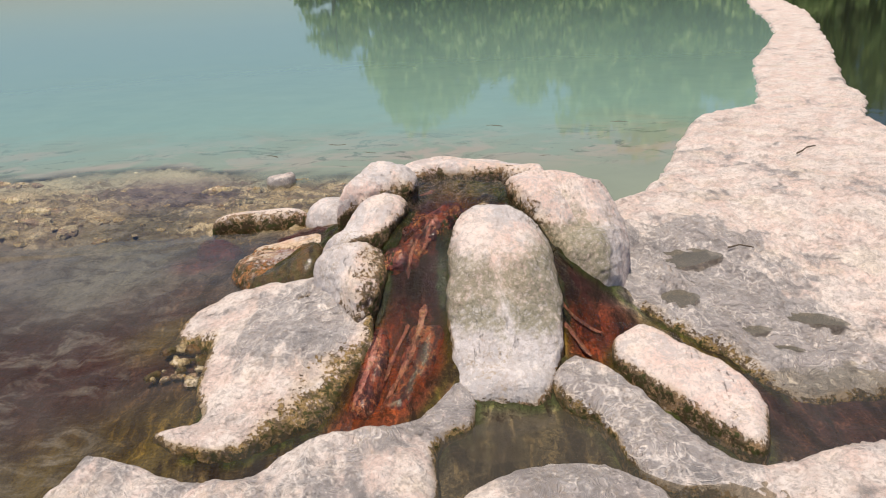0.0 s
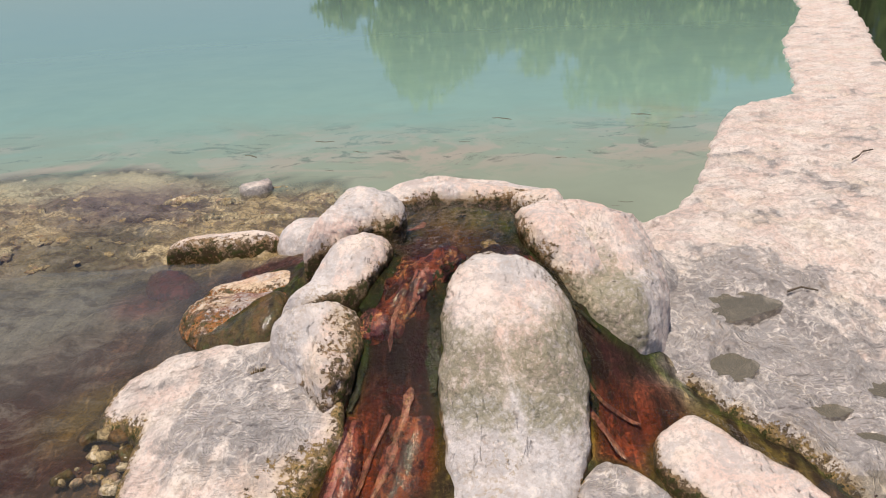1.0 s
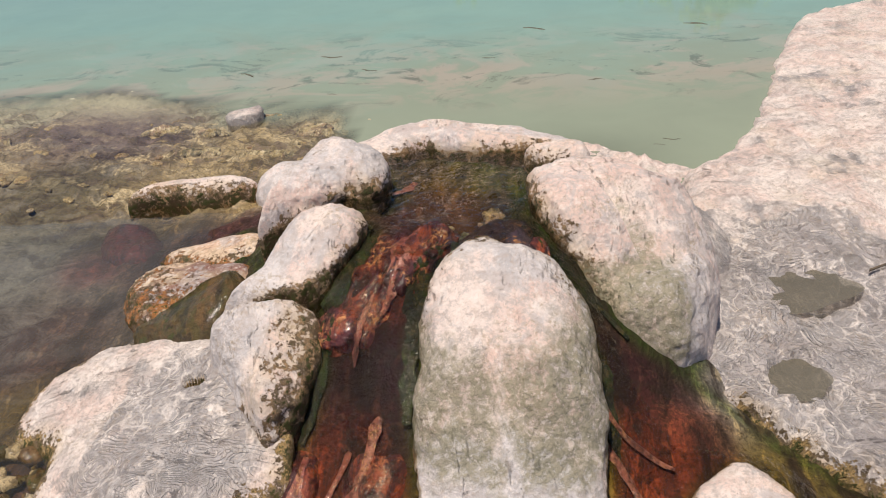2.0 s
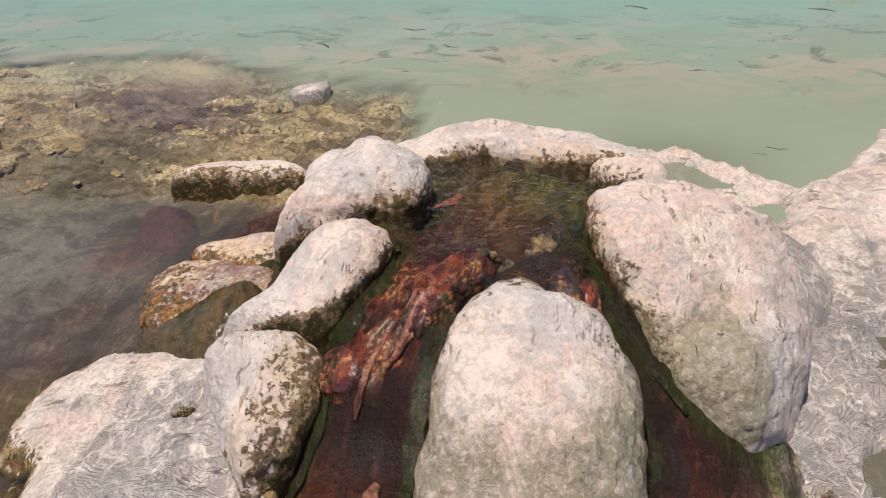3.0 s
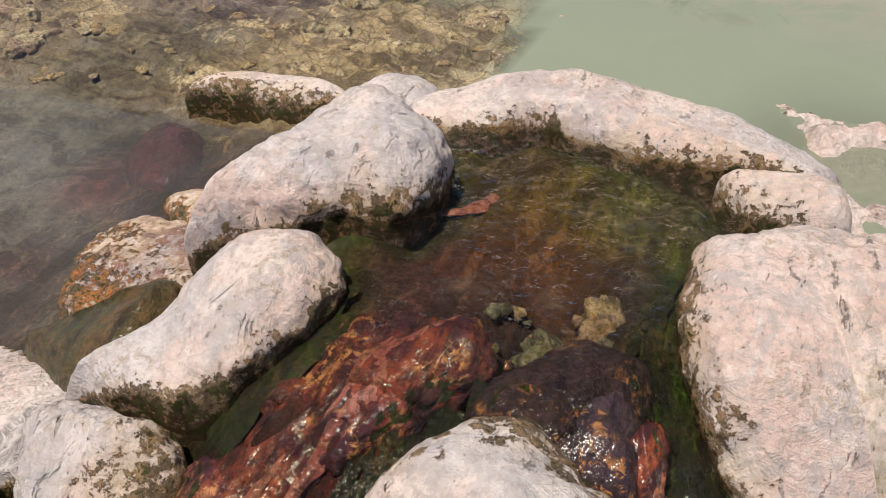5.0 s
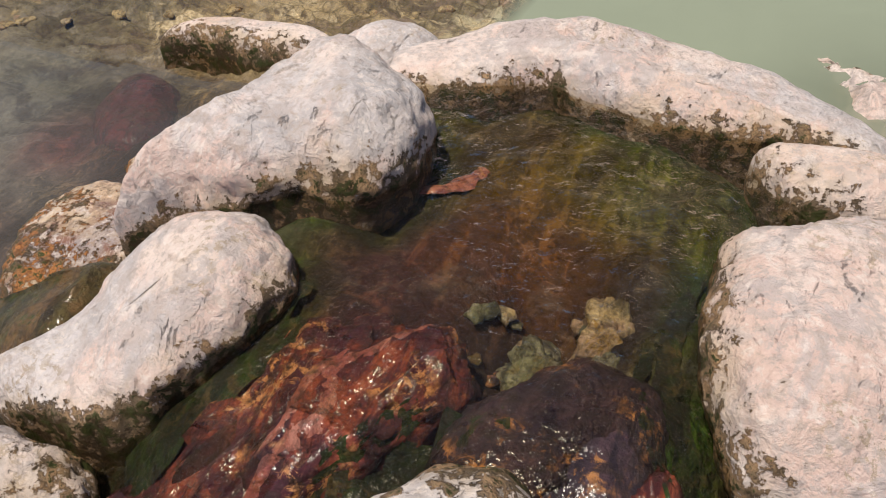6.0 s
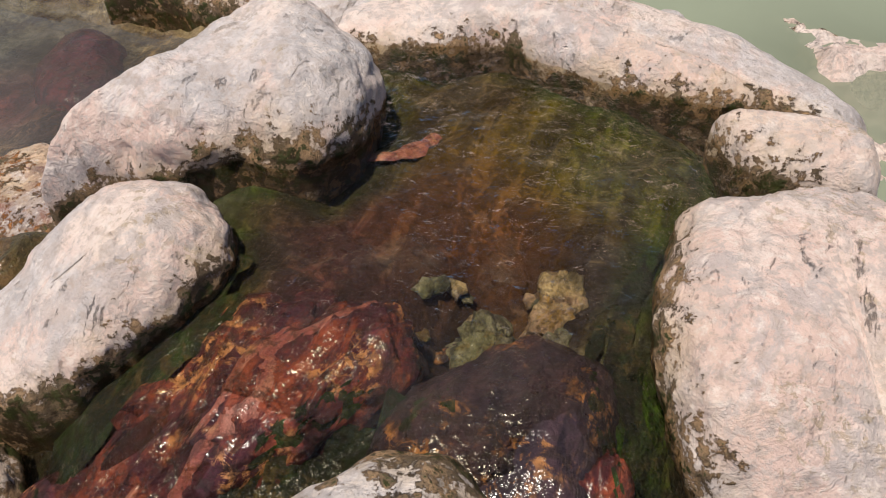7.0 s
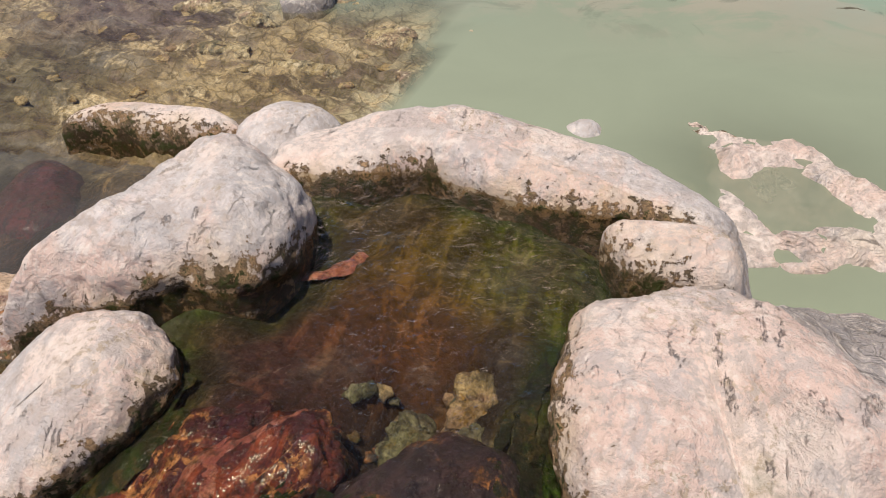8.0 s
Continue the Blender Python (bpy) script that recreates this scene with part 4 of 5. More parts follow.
# left of the spring
rock("rock", [(-1.5, 4.46, -0.06, 0), (-1.44, 4.55, -0.06, 0), (-1.3, 4.5, -0.06, 0), (-1.18, 4.33, -0.06, 0), (-1.2, 4.2, -0.06, 0), (-1.33, 4.2, -0.06, 0), (-1.44, 4.3, -0.06, 0)],
     [(-1.36, 4.42, 0.002), (-1.28, 4.3, 0.002)], WINE_STONE, "wine-red rounded stone under shallow stream water", "rock", "rocks in the stream", depth=0.1, per=10, rings=14, rough=0.012)
rock("rock", [(-1.44, 4.60, 0.02, 0.02), (-1.30, 4.64, 0.02, 0.05), (-1.10, 4.64, 0.02, 0.05), (-0.92, 4.68, 0.02, 0.04), (-0.88, 4.74, 0.03, 0), (-1.0, 4.80, 0.02, 0), (-1.2, 4.79, 0.02, 0), (-1.38, 4.73, 0.02, 0)],
     [(-1.32, 4.68, 0.085), (-1.02, 4.72, 0.095)], CRUST, "long low white rock with green algae at the waterline", "rock", "rocks in the stream", depth=0.12, per=12, rings=16, power=2.6, rough=0.008)
rock("rock", [(-0.9, 4.70, 0.02, 0), (-0.84, 4.60, 0.02, 0), (-0.70, 4.57, 0.02, 0), (-0.59, 4.66, 0.02, 0), (-0.58, 4.80, 0.02, 0), (-0.68, 4.88, 0.02, 0), (-0.84, 4.84, 0.02, 0)],
     [(-0.73, 4.72, 0.145)], CRUST, "small round grey-pink rock", "rock", "rocks in the stream", depth=0.12, per=12, rings=16, rough=0.008, grey=lambda x, y, z: 0.25)
rock("rock", [(-1.07, 3.72, 0.0, 0.13), (-1.14, 3.86, 0.0, 0.11), (-1.09, 3.99, 0.0, 0.06), (-0.97, 4.02, 0.02, 0), (-0.82, 3.97, 0.05, 0), (-0.66, 3.92, 0.08, 0.03), (-0.64, 3.76, 0.06, 0.06), (-0.84, 3.68, 0.02, 0.09), (-0.97, 3.62, 0.0, 0.08)],
     [(-1.0, 3.85, 0.10), (-0.75, 3.84, 0.12)], ORANGE, "rusty orange rock capped with pale crust", "rock", "rocks in the stream", depth=0.15, per=12, rings=24, rough=0.02, freq=9, grey=lambda x, y, z: 1.3 * smooth(-1.0, -0.93, x - 0.6 * (y - 3.85)) - 0.4)
rock("rock", [(-0.99, 3.53, 0.0, 0.1), (-0.86, 3.64, 0.05, 0.1), (-0.66, 3.73, 0.12, 0.1), (-0.58, 3.6, 0.1, 0.1), (-0.66, 3.42, 0.06, 0.1), (-0.82, 3.44, 0.02, 0.1)],
     [(-0.9, 3.545, 0.11), (-0.68, 3.62, 0.235)], GREEN, "slimy olive-green rock wedged beside the stream", "rock", "rocks in the stream", depth=0.15, per=12, rings=16)
rock("rock", [(-1.09, 4.10, 0.02, 0.03), (-0.93, 4.19, 0.03, 0.01), (-0.72, 4.18, 0.05, 0), (-0.62, 4.0, 0.08, 0.03), (-0.74, 3.93, 0.05, 0.06), (-0.92, 3.98, 0.03, 0.05)],
     [(-0.95, 4.08, 0.075), (-0.74, 4.06, 0.13)], ORANGE, "flat tan rock edged with green algae", "rock", "rocks in the stream", depth=0.15, per=12, rings=14)

def left_slab_z(x, y):
    return max(-0.125, 0.03 + 0.16 * (y - 2.7) + 0.3 * (x + 0.675) - 0.1 * smooth(3.05, 2.5, y) - 0.13 * smooth(-0.75, -0.42, x) * smooth(3.2, 2.85, y)) + 0.012 * fbm(x, y, 0, 2.5, 2)


slab("rock_slab", [(-1.24, 3.44, 0.06), (-1.12, 3.51, 0.06), (-0.98, 3.53, 0.03), (-0.62, 3.43, 0), (-0.42, 3.22, 0), (-0.34, 2.98, 0.08), (-0.43, 2.82, 0.2), (-0.53, 2.64, 0.22),
                   (-0.68, 2.55, 0.1), (-0.80, 2.48, 0.04), (-0.96, 2.49, 0.03), (-1.15, 2.59, 0.02), (-1.0, 2.67, 0.03), (-1.06, 2.86, 0.06), (-1.06, 3.02, 0.08), (-1.08, 3.14, 0.08), (-1.25, 3.24, 0.1)],
     left_slab_z, LEDGE, "broad low travertine slab, grey and cream, with a small hole", "travertine slabs", drop=0.05, lip=0.1, rough=0.014, terrace=0.006,
     grey=lambda x, y, z: 0.42 * smooth(0.48, 0.08, math.hypot(x + 0.7, (y - 3.12))) - 0.1, dents=[(-0.655, 3.235, 0.036, 0.024, -10, 0.08)])


def front_z(x, y):
    return -0.11 + 0.13 * (y - 2.3) + 0.035 * fbm(x, y, 0, 1.7, 2)


slab("rock_slab", [(-1.30, 2.44, 0.02), (-1.12, 2.38, 0.02), (-0.93, 2.31, 0.02), (-0.72, 2.32, 0.015), (-0.52, 2.49, 0.015), (-0.24, 2.56, 0.015), (-0.12, 2.68, 0.02), (-0.02, 2.84, 0), (0.06, 2.74, 0.02), (0.04, 2.58, 0.02), (-0.08, 2.45, 0.04),
                   (-0.09, 2.13, 0.015), (-0.2, 1.75, 0), (-0.6, 1.4, 0), (-1.3, 1.4, 0), (-1.5, 1.95, 0), (-1.36, 2.3, 0.04)],
     front_z, LEDGE, "foreground travertine slab with swirling white ridges", "travertine slabs", drop=0.07, lip=0.1, rough=0.018, terrace=0.016, grey=lambda x, y, z: 0.15)
slab("rock_slab", [(0.36, 2.79, 0.02), (0.46, 2.92, 0.02), (0.59, 2.83, 0.015), (0.70, 2.65, 0.015), (0.88, 2.36, 0.015), (1.07, 2.31, 0.02), (1.43, 2.37, 0.02), (2.1, 2.4, 0), (2.4, 1.8, 0), (1.6, 1.4, 0), (1.0, 1.55, 0), (0.93, 1.95, 0.02), (0.83, 2.14, 0.03),
                   (0.66, 2.18, 0.015), (0.56, 2.31, 0.015), (0.50, 2.56, 0.015), (0.39, 2.64, 0.03)],
     front_z, LEDGE, "grey veined travertine ledge beside a shallow puddle", "travertine slabs", drop=0.07, lip=0.1, rough=0.016, terrace=0.016, grey=lambda x, y, z: 0.3 * smooth(1.1, 0.6, x))
slab("rock_slab", [(-0.02, 2.16, 0.02), (0.15, 2.28, 0.02), (0.34, 2.31, 0.02), (0.52, 2.27, 0.02), (0.65, 2.15, 0.02), (0.72, 1.95, 0), (0.6, 1.55, 0), (0.1, 1.55, 0), (-0.06, 1.9, 0)],
     front_z, LEDGE, "rippled grey travertine hump in the foreground", "travertine slabs", drop=0.07, lip=0.1, rough=0.016, terrace=0.016, grey=lambda x, y, z: 0.24)


def tongue_z(x, y):
    return 0.04 + 0.26 * (min(y, 3.03) - 3.03)


slab("rock_slab", [(0.61, 2.91, 0.02), (0.67, 3.01, 0.02), (0.76, 3.05, 0.03), (0.88, 2.94, 0.04), (1.04, 2.78, 0.04), (1.11, 2.60, 0.02), (1.07, 2.44, 0.035), (0.99, 2.39, 0.03), (0.80, 2.62, 0.03), (0.64, 2.81, 0.02)],
     tongue_z, CRUST, "long cream tongue of travertine between two runnels", "travertine slabs", drop=0.06, lip=0.07, rough=0.01, grey=lambda x, y, z: -0.1)


# right ledge
def ledge_z(x, y):
    z = -0.131 - 0.21 * (min(x, 1.7) - 1.32) + 0.19 * (y - 3.3)
    return max(-0.2, min(0.045, z)) + 0.02 * fbm(x, y, 0, 1.2, 3)


PUDDLES = [(1.15, 3.86, 0.17, 0.12, 20, 0.035), (1.02, 3.45, 0.075, 0.1, 10, 0.035), (1.31, 3.29, 0.07, 0.04, 0, 0.03), (1.62, 3.44, 0.15, 0.06, -28, 0.03), (1.43, 3.19, 0.06, 0.025, -20, 0.03)]
slab("rock_ledge", LEDGE_OUTLINE, ledge_z, LEDGE, "broad uneven white and grey travertine ledge dividing two pools", drop=0.06, lip=0.09, depth=0.3, per=16, step=0.026, grow=0.012, rough=0.018, freq=4.5, edge_noise=0.03, terrace=0.03,
     grey=lambda x, y, z: 0.36 * smooth(2.1, 1.2, x) * smooth(4.8, 3.9, y) + smooth(3.9, 4.8, y) * (-0.1 + 0.2 * fbm(x, y, 2.0, 1.1, 4)), dents=PUDDLES)


def puddle(cx, cy, rx, ry, turn, z):
    ct, st = math.cos(radians(turn)), math.sin(radians(turn))
    n, verts = 40, [(cx, cy, z)]
    for r in (0.5, 1.0):
        for i in range(n):
            a = math.tau * i / n
            k = r * (1.06 + 0.3 * noise.noise(Vector((cx + math.cos(a) * 1.3, cy + math.sin(a) * 1.3, 1.0))))
            verts.append((cx + (math.cos(a) * rx * ct - math.sin(a) * ry * st) * k, cy + (math.cos(a) * rx * st + math.sin(a) * ry * ct) * k, z))
    faces = [(0, 1 + i, 1 + (i + 1) % n) for i in range(n)] + [(1 + i, 1 + n + i, 1 + n + (i + 1) % n, 1 + (i + 1) % n) for i in range(n)]
    ob = mesh_object("puddle_water", verts, faces, PUDDLE, attrs={"depth": [0.6] * len(verts)})
    tagged(ob, "small still puddle of brownish water in the ledge", "puddle", "puddles on the ledge", "structure")


for cx, cy, rx, ry, turn, deep in PUDDLES:
    puddle(cx, cy, rx * 1.12, ry * 1.12, turn, ledge_z(cx, cy) - 0.008)
water_sheet("puddle_water", [(-0.14, 2.6), (0.1, 2.74), (0.36, 2.76), (0.56, 2.74), (0.66, 2.4), (0.75, 2.2), (0.98, 2.25), (0.98, 1.5), (0.0, 1.5), (-0.2, 2.1)],
            lambda x, y: np.full(x.shape, -0.155), PUDDLE, "shallow grey-green puddle between the slabs", lambda d, x, y: np.full(x.shape, 0.22), step=0.04)

# stones in the spring
FEET = len(OUTLINES)
rock("stone", [(-0.30, 3.27, 0.22, 0), (-0.27, 3.42, 0.3, 0), (-0.2, 3.55, 0.35, 0), (-0.1, 3.63, 0.36, 0), (-0.06, 3.54, 0.35, 0), (-0.1, 3.38, 0.3, 0), (-0.17, 3.22, 0.19, 0)], [(-0.22, 3.33, 0.296), (-0.13, 3.52, 0.378)], RED, "rust-red wet stone under running water", "stone", "stones in the spring", per=12, rings=26, rough=0.03, freq=9, soften=3)
rock("stone", [(-0.15, 3.42, 0.32, 0), (-0.1, 3.60, 0.35, 0), (0.02, 3.635, 0.35, 0), (0.05, 3.56, 0.35, 0), (0.0, 3.46, 0.32, 0), (-0.1, 3.36, 0.3, 0)], [(-0.05, 3.49, 0.378), (-0.01, 3.57, 0.402)], RED, "orange-crusted wet stone at the lip of the pool", "stone", "stones in the spring", per=12, rings=26, rough=0.028, freq=11, soften=3)
rock("stone", [(0.04, 3.47, 0.32, 0), (0.07, 3.57, 0.35, 0), (0.15, 3.65, 0.36, 0), (0.25, 3.65, 0.36, 0), (0.29, 3.52, 0.33, 0), (0.27, 3.42, 0.3, 0), (0.12, 3.42, 0.32, 0)], [(0.13, 3.53, 0.388), (0.2, 3.57, 0.396)], PURPLE, "dark purple-brown wet stone with an orange edge", "stone", "stones in the spring", per=12, rings=20, rough=0.01, freq=11, soften=3)
rock("stone", [(0.25, 3.50, 0.33, 0), (0.265, 3.57, 0.35, 0), (0.305, 3.55, 0.34, 0), (0.33, 3.47, 0.3, 0), (0.35, 3.4, 0.27, 0), (0.31, 3.4, 0.28, 0)], [(0.285, 3.53, 0.378), (0.32, 3.44, 0.33)], RUSTY, "orange-brown wet stone in the side channel", "stone", "stones in the spring", per=10, rings=16, rough=0.024, freq=12, soften=3)
rock("stone", [(0.13, 3.70, 0.3, 0), (0.13, 3.80, 0.3, 0), (0.17, 3.84, 0.3, 0), (0.2, 3.78, 0.3, 0), (0.19, 3.70, 0.3, 0)], [(0.165, 3.76, 0.352)], TAN, "yellowish stone beside the vent", "stone", "stones in the spring", per=8, rings=12, rough=0.022, freq=20)
rock("stone", [(-0.44, 2.68, -0.2, 0), (-0.40, 2.88, -0.09, 0), (-0.37, 3.04, 0.02, 0), (-0.29, 3.08, 0.05, 0), (-0.27, 2.9, -0.08, 0), (-0.32, 2.66, -0.2, 0)], [(-0.37, 2.76, -0.09), (-0.32, 2.98, 0.04)], RUSTY, "ribbed red-orange stone in the cascade", "stone", "stones in the spring", per=10, rings=16, rough=0.008, freq=7, soften=5)
rock("stone", [(-0.31, 2.68, -0.2, 0), (-0.26, 2.88, -0.08, 0), (-0.19, 3.05, 0.04, 0), (-0.05, 3.04, 0.05, 0), (-0.08, 2.86, -0.06, 0), (-0.2, 2.66, -0.2, 0)], [(-0.23, 2.76, -0.1), (-0.13, 2.99, 0.06)], RUSTY, "ribbed red-orange stone in the cascade", "stone", "stones in the spring", per=10, rings=16, rough=0.008, freq=7, soften=5)


# streamers of algae trailing in the running water
def strand(path, width, label="pinkish-tan streamer of algae trailing down the cascade", mat=None, thick=0.0035):
    tops = [o for o in bpy.data.objects if o.type == "MESH" and o.name.startswith("stone")]
    trees = [BVHTree.FromPolygons([o.location + q.co for q in o.data.vertices], [tuple(p.vertices) for p in o.data.polygons]) for o in tops]
    line = closed_curve([(x, y, 0.0) for x, y in path] + [(x, y, 0.0) for x, y in path[-2:0:-1]], 6)[:6 * (len(path) - 1) + 1]
    n, verts, faces, across = len(line), [], [], (-1.0, -0.55, 0.0, 0.55, 1.0)
    for i, q in enumerate(line):
        d = line[min(i + 1, n - 1)] - line[max(i - 1, 0)]
        d = d / (math.hypot(d[0], d[1]) + 1e-6)
        t = i / (n - 1)
        w = width * (0.25 + 0.75 * math.sin(math.pi * min(1.0, 0.12 + 0.85 * t))) * (1 + 0.7 * noise.noise(Vector((q[0] * 40, q[1] * 40, 5.0))))
        for s in across:
            fray = s * (1 + 0.6 * noise.noise(Vector((q[0] * 150, q[1] * 150, s * 3))))
            x, y = q[0] - d[1] * w * fray, q[1] + d[0] * w * fray
            z = float(bed(x, y)) + 0.012
            for tree in trees:
                hit = tree.ray_cast(Vector((x, y, 1.0)), Vector((0, 0, -1)))[0]
                if hit:
                    z = max(z, hit.z)
            verts.append((x, y, z + thick * (1 - abs(s) ** 2) - 0.001 + 0.003 * noise.noise(Vector((x * 60, y * 60, 2.0)))))
    for i in range(n - 1):
        for s in range(4):
            faces.append((i * 5 + s, i * 5 + s + 1, (i + 1) * 5 + s + 1, (i + 1) * 5 + s))
    tagged(mesh_object("algae_strand", verts, faces, mat or STRAND), label, "algae", "algae strands")


strand([(-0.02, 3.62), (-0.05, 3.57), (-0.10, 3.53), (-0.075, 3.46), (-0.11, 3.40), (-0.12, 3.33), (-0.15, 3.27)], 0.012)
strand([(-0.10, 3.56), (-0.12, 3.5), (-0.115, 3.44), (-0.13, 3.4)], 0.008)
strand([(-0.16, 3.35), (-0.19, 3.26), (-0.2, 3.18)], 0.009)
strand([(-0.13, 3.08), (-0.17, 2.96), (-0.22, 2.84), (-0.28, 2.72)], 0.014)
strand([(-0.31, 3.02), (-0.34, 2.9), (-0.38, 2.78), (-0.41, 2.68)], 0.016)
strand([(-0.2, 3.02), (-0.26, 2.9), (-0.29, 2.8)], 0.009)
strand([(0.35, 3.2), (0.4, 3.1), (0.47, 3.02), (0.53, 2.92)], 0.014)
strand([(0.4, 3.2), (0.48, 3.1), (0.6, 3.05)], 0.009)
strand([(-0.1, 3.96), (-0.13, 3.9), (-0.19, 3.87)], 0.014, "reddish scrap of algae in the spring pool")


for path, width in (([(-0.21, 3.63), (-0.215, 3.55), (-0.245, 3.46), (-0.28, 3.38), (-0.285, 3.28), (-0.295, 3.16), (-0.33, 3.05)], 0.02), ([(-0.18, 3.58), (-0.2, 3.5), (-0.235, 3.42), (-0.262, 3.33), (-0.27, 3.22)], 0.014),
                    ([(0.12, 3.53), (0.05, 3.49), (-0.005, 3.42), (-0.045, 3.32), (-0.055, 3.2), (-0.06, 3.06)], 0.022), ([(0.03, 3.53), (-0.02, 3.47), (-0.06, 3.39), (-0.075, 3.3)], 0.012),
                    ([(0.245, 3.86), (0.24, 3.76), (0.255, 3.67), (0.3, 3.58), (0.36, 3.5), (0.44, 3.41), (0.52, 3.35)], 0.013), ([(0.22, 3.72), (0.23, 3.63), (0.27, 3.56), (0.31, 3.5)], 0.008),
                    ([(0.44, 3.27), (0.45, 3.16), (0.46, 3.04)], 0.012)):
    strand(path, width * 1.25, "dark green slime streaming along the foot of the rocks", SLIME, 0.001)


# loose stone on the lake shelf; its flanks are greyed, shade put into the colour
rock("loose_stone", [(-1.36, 5.76, 0.0, 0), (-1.30, 5.86, 0.0, 0), (-1.18, 5.87, 0.0, 0), (-1.15, 5.78, 0.0, 0), (-1.22, 5.70, 0.0, 0), (-1.31, 5.69, 0.0, 0)],
     [(-1.29, 5.80, 0.045), (-1.22, 5.79, 0.06)], LEDGE, "loose angular grey-white stone standing out of the water", "stone", depth=0.1, per=2, rings=4, power=5.0, rough=0.016, freq=9, soften=0, grey=lambda x, y, z: 0.5 * smooth(0.05, 0.03, z) + 0.1)
def lake_crust_z(x, y):
    basin = smooth(0.17, 0.07, math.hypot(x - 0.6, (y - 4.92) * 0.9))
    return 0.012 - 0.05 * basin - 0.025 * smooth(0.5, 0.3, x) + 0.018 * fbm(x, y, 0, 6, 3)


slab("rock", [(0.5, 4.62, 0), (0.43, 4.78, 0), (0.4, 4.95, 0), (0.36, 5.1, 0.05), (0.24, 5.27, 0.06), (0.30, 5.34, 0.06), (0.42, 5.24, 0.05), (0.6, 5.22, 0), (0.74, 5.12, 0), (0.9, 4.98, 0), (1.05, 4.82, 0), (0.85, 4.72, 0), (0.66, 4.64, 0)],
     lake_crust_z, LEDGE, "low white crust just breaking the lake surface", drop=0.04, lip=0.05, rough=0.03, freq=9, edge_noise=0.03, grey=lambda x, y, z: -0.02)


rock("rock", [(-0.04, 5.12, -0.02, 0), (0.0, 5.19, -0.02, 0), (0.07, 5.17, -0.02, 0), (0.08, 5.1, -0.02, 0), (0.02, 5.07, -0.02, 0)], [(0.02, 5.13, 0.022)], CRUST, "small pale lump just breaking the lake surface", "rock", depth=0.1, per=8, rings=12, rough=0.006, grey=lambda x, y, z: 0.3)
rock("stone", [(0.05, 3.66, 0.26, 0), (0.04, 3.72, 0.26, 0), (0.09, 3.75, 0.26, 0), (0.13, 3.71, 0.26, 0), (0.11, 3.65, 0.26, 0)], [(0.085, 3.7, 0.30)], PALE, "greenish-white stone in the mouth of the vent", "stone", "stones in the spring", per=8, rings=12, rough=0.022, freq=22)


# ---- crust and stones on the lake shelf ----
def crust_mound(x, y, rx, ry, top, seed):
    rng = random.Random(seed)
    n = 11
    outline = [(x + math.cos(math.tau * i / n) * rx * rng.uniform(0.6, 1.25), y + math.sin(math.tau * i / n) * ry * rng.uniform(0.6, 1.25), -0.045, 0) for i in range(n)]
    rock("rock", outline, [(x - rx * 0.4, y - ry * 0.15, top), (x + rx * 0.35, y + ry * 0.2, top - 0.008)], MOUND, "low yellowish crust of travertine awash on the lake shelf", "rock", "crusts on the lake shelf", depth=0.06, per=6, rings=12, rough=0.022, freq=11, power=2.6, soften=2, edge_noise=0.02)


for k, (x, y, rx, ry, top) in enumerate([(-2.82, 5.3, 0.2, 0.1, 0.012), (-2.72, 5.05, 0.14, 0.07, 0.004), (-2.42, 4.86, 0.07, 0.13, 0.002), (-3.15, 5.62, 0.16, 0.08, 0.006), (-3.45, 6.1, 0.28, 0.07, 0.01), (-2.6, 5.62, 0.1, 0.06, 0.0), (-2.9, 4.8, 0.14, 0.06, -0.002),
                                       (-1.68, 5.68, 0.14, 0.06, 0.006), (-1.4, 5.62, 0.12, 0.05, 0.002), (-1.36, 5.36, 0.13, 0.06, -0.002), (-1.08, 5.86, 0.08, 0.04, 0.004), (-0.8, 5.62, 0.12, 0.09, 0.0), (-0.62, 5.34, 0.06, 0.12, 0.004), (-1.0, 5.3, 0.15, 0.06, -0.004), (-0.5, 5.7, 0.05, 0.05, -0.004)]):
    crust_mound(x, y, rx, ry, top, 40 + k)


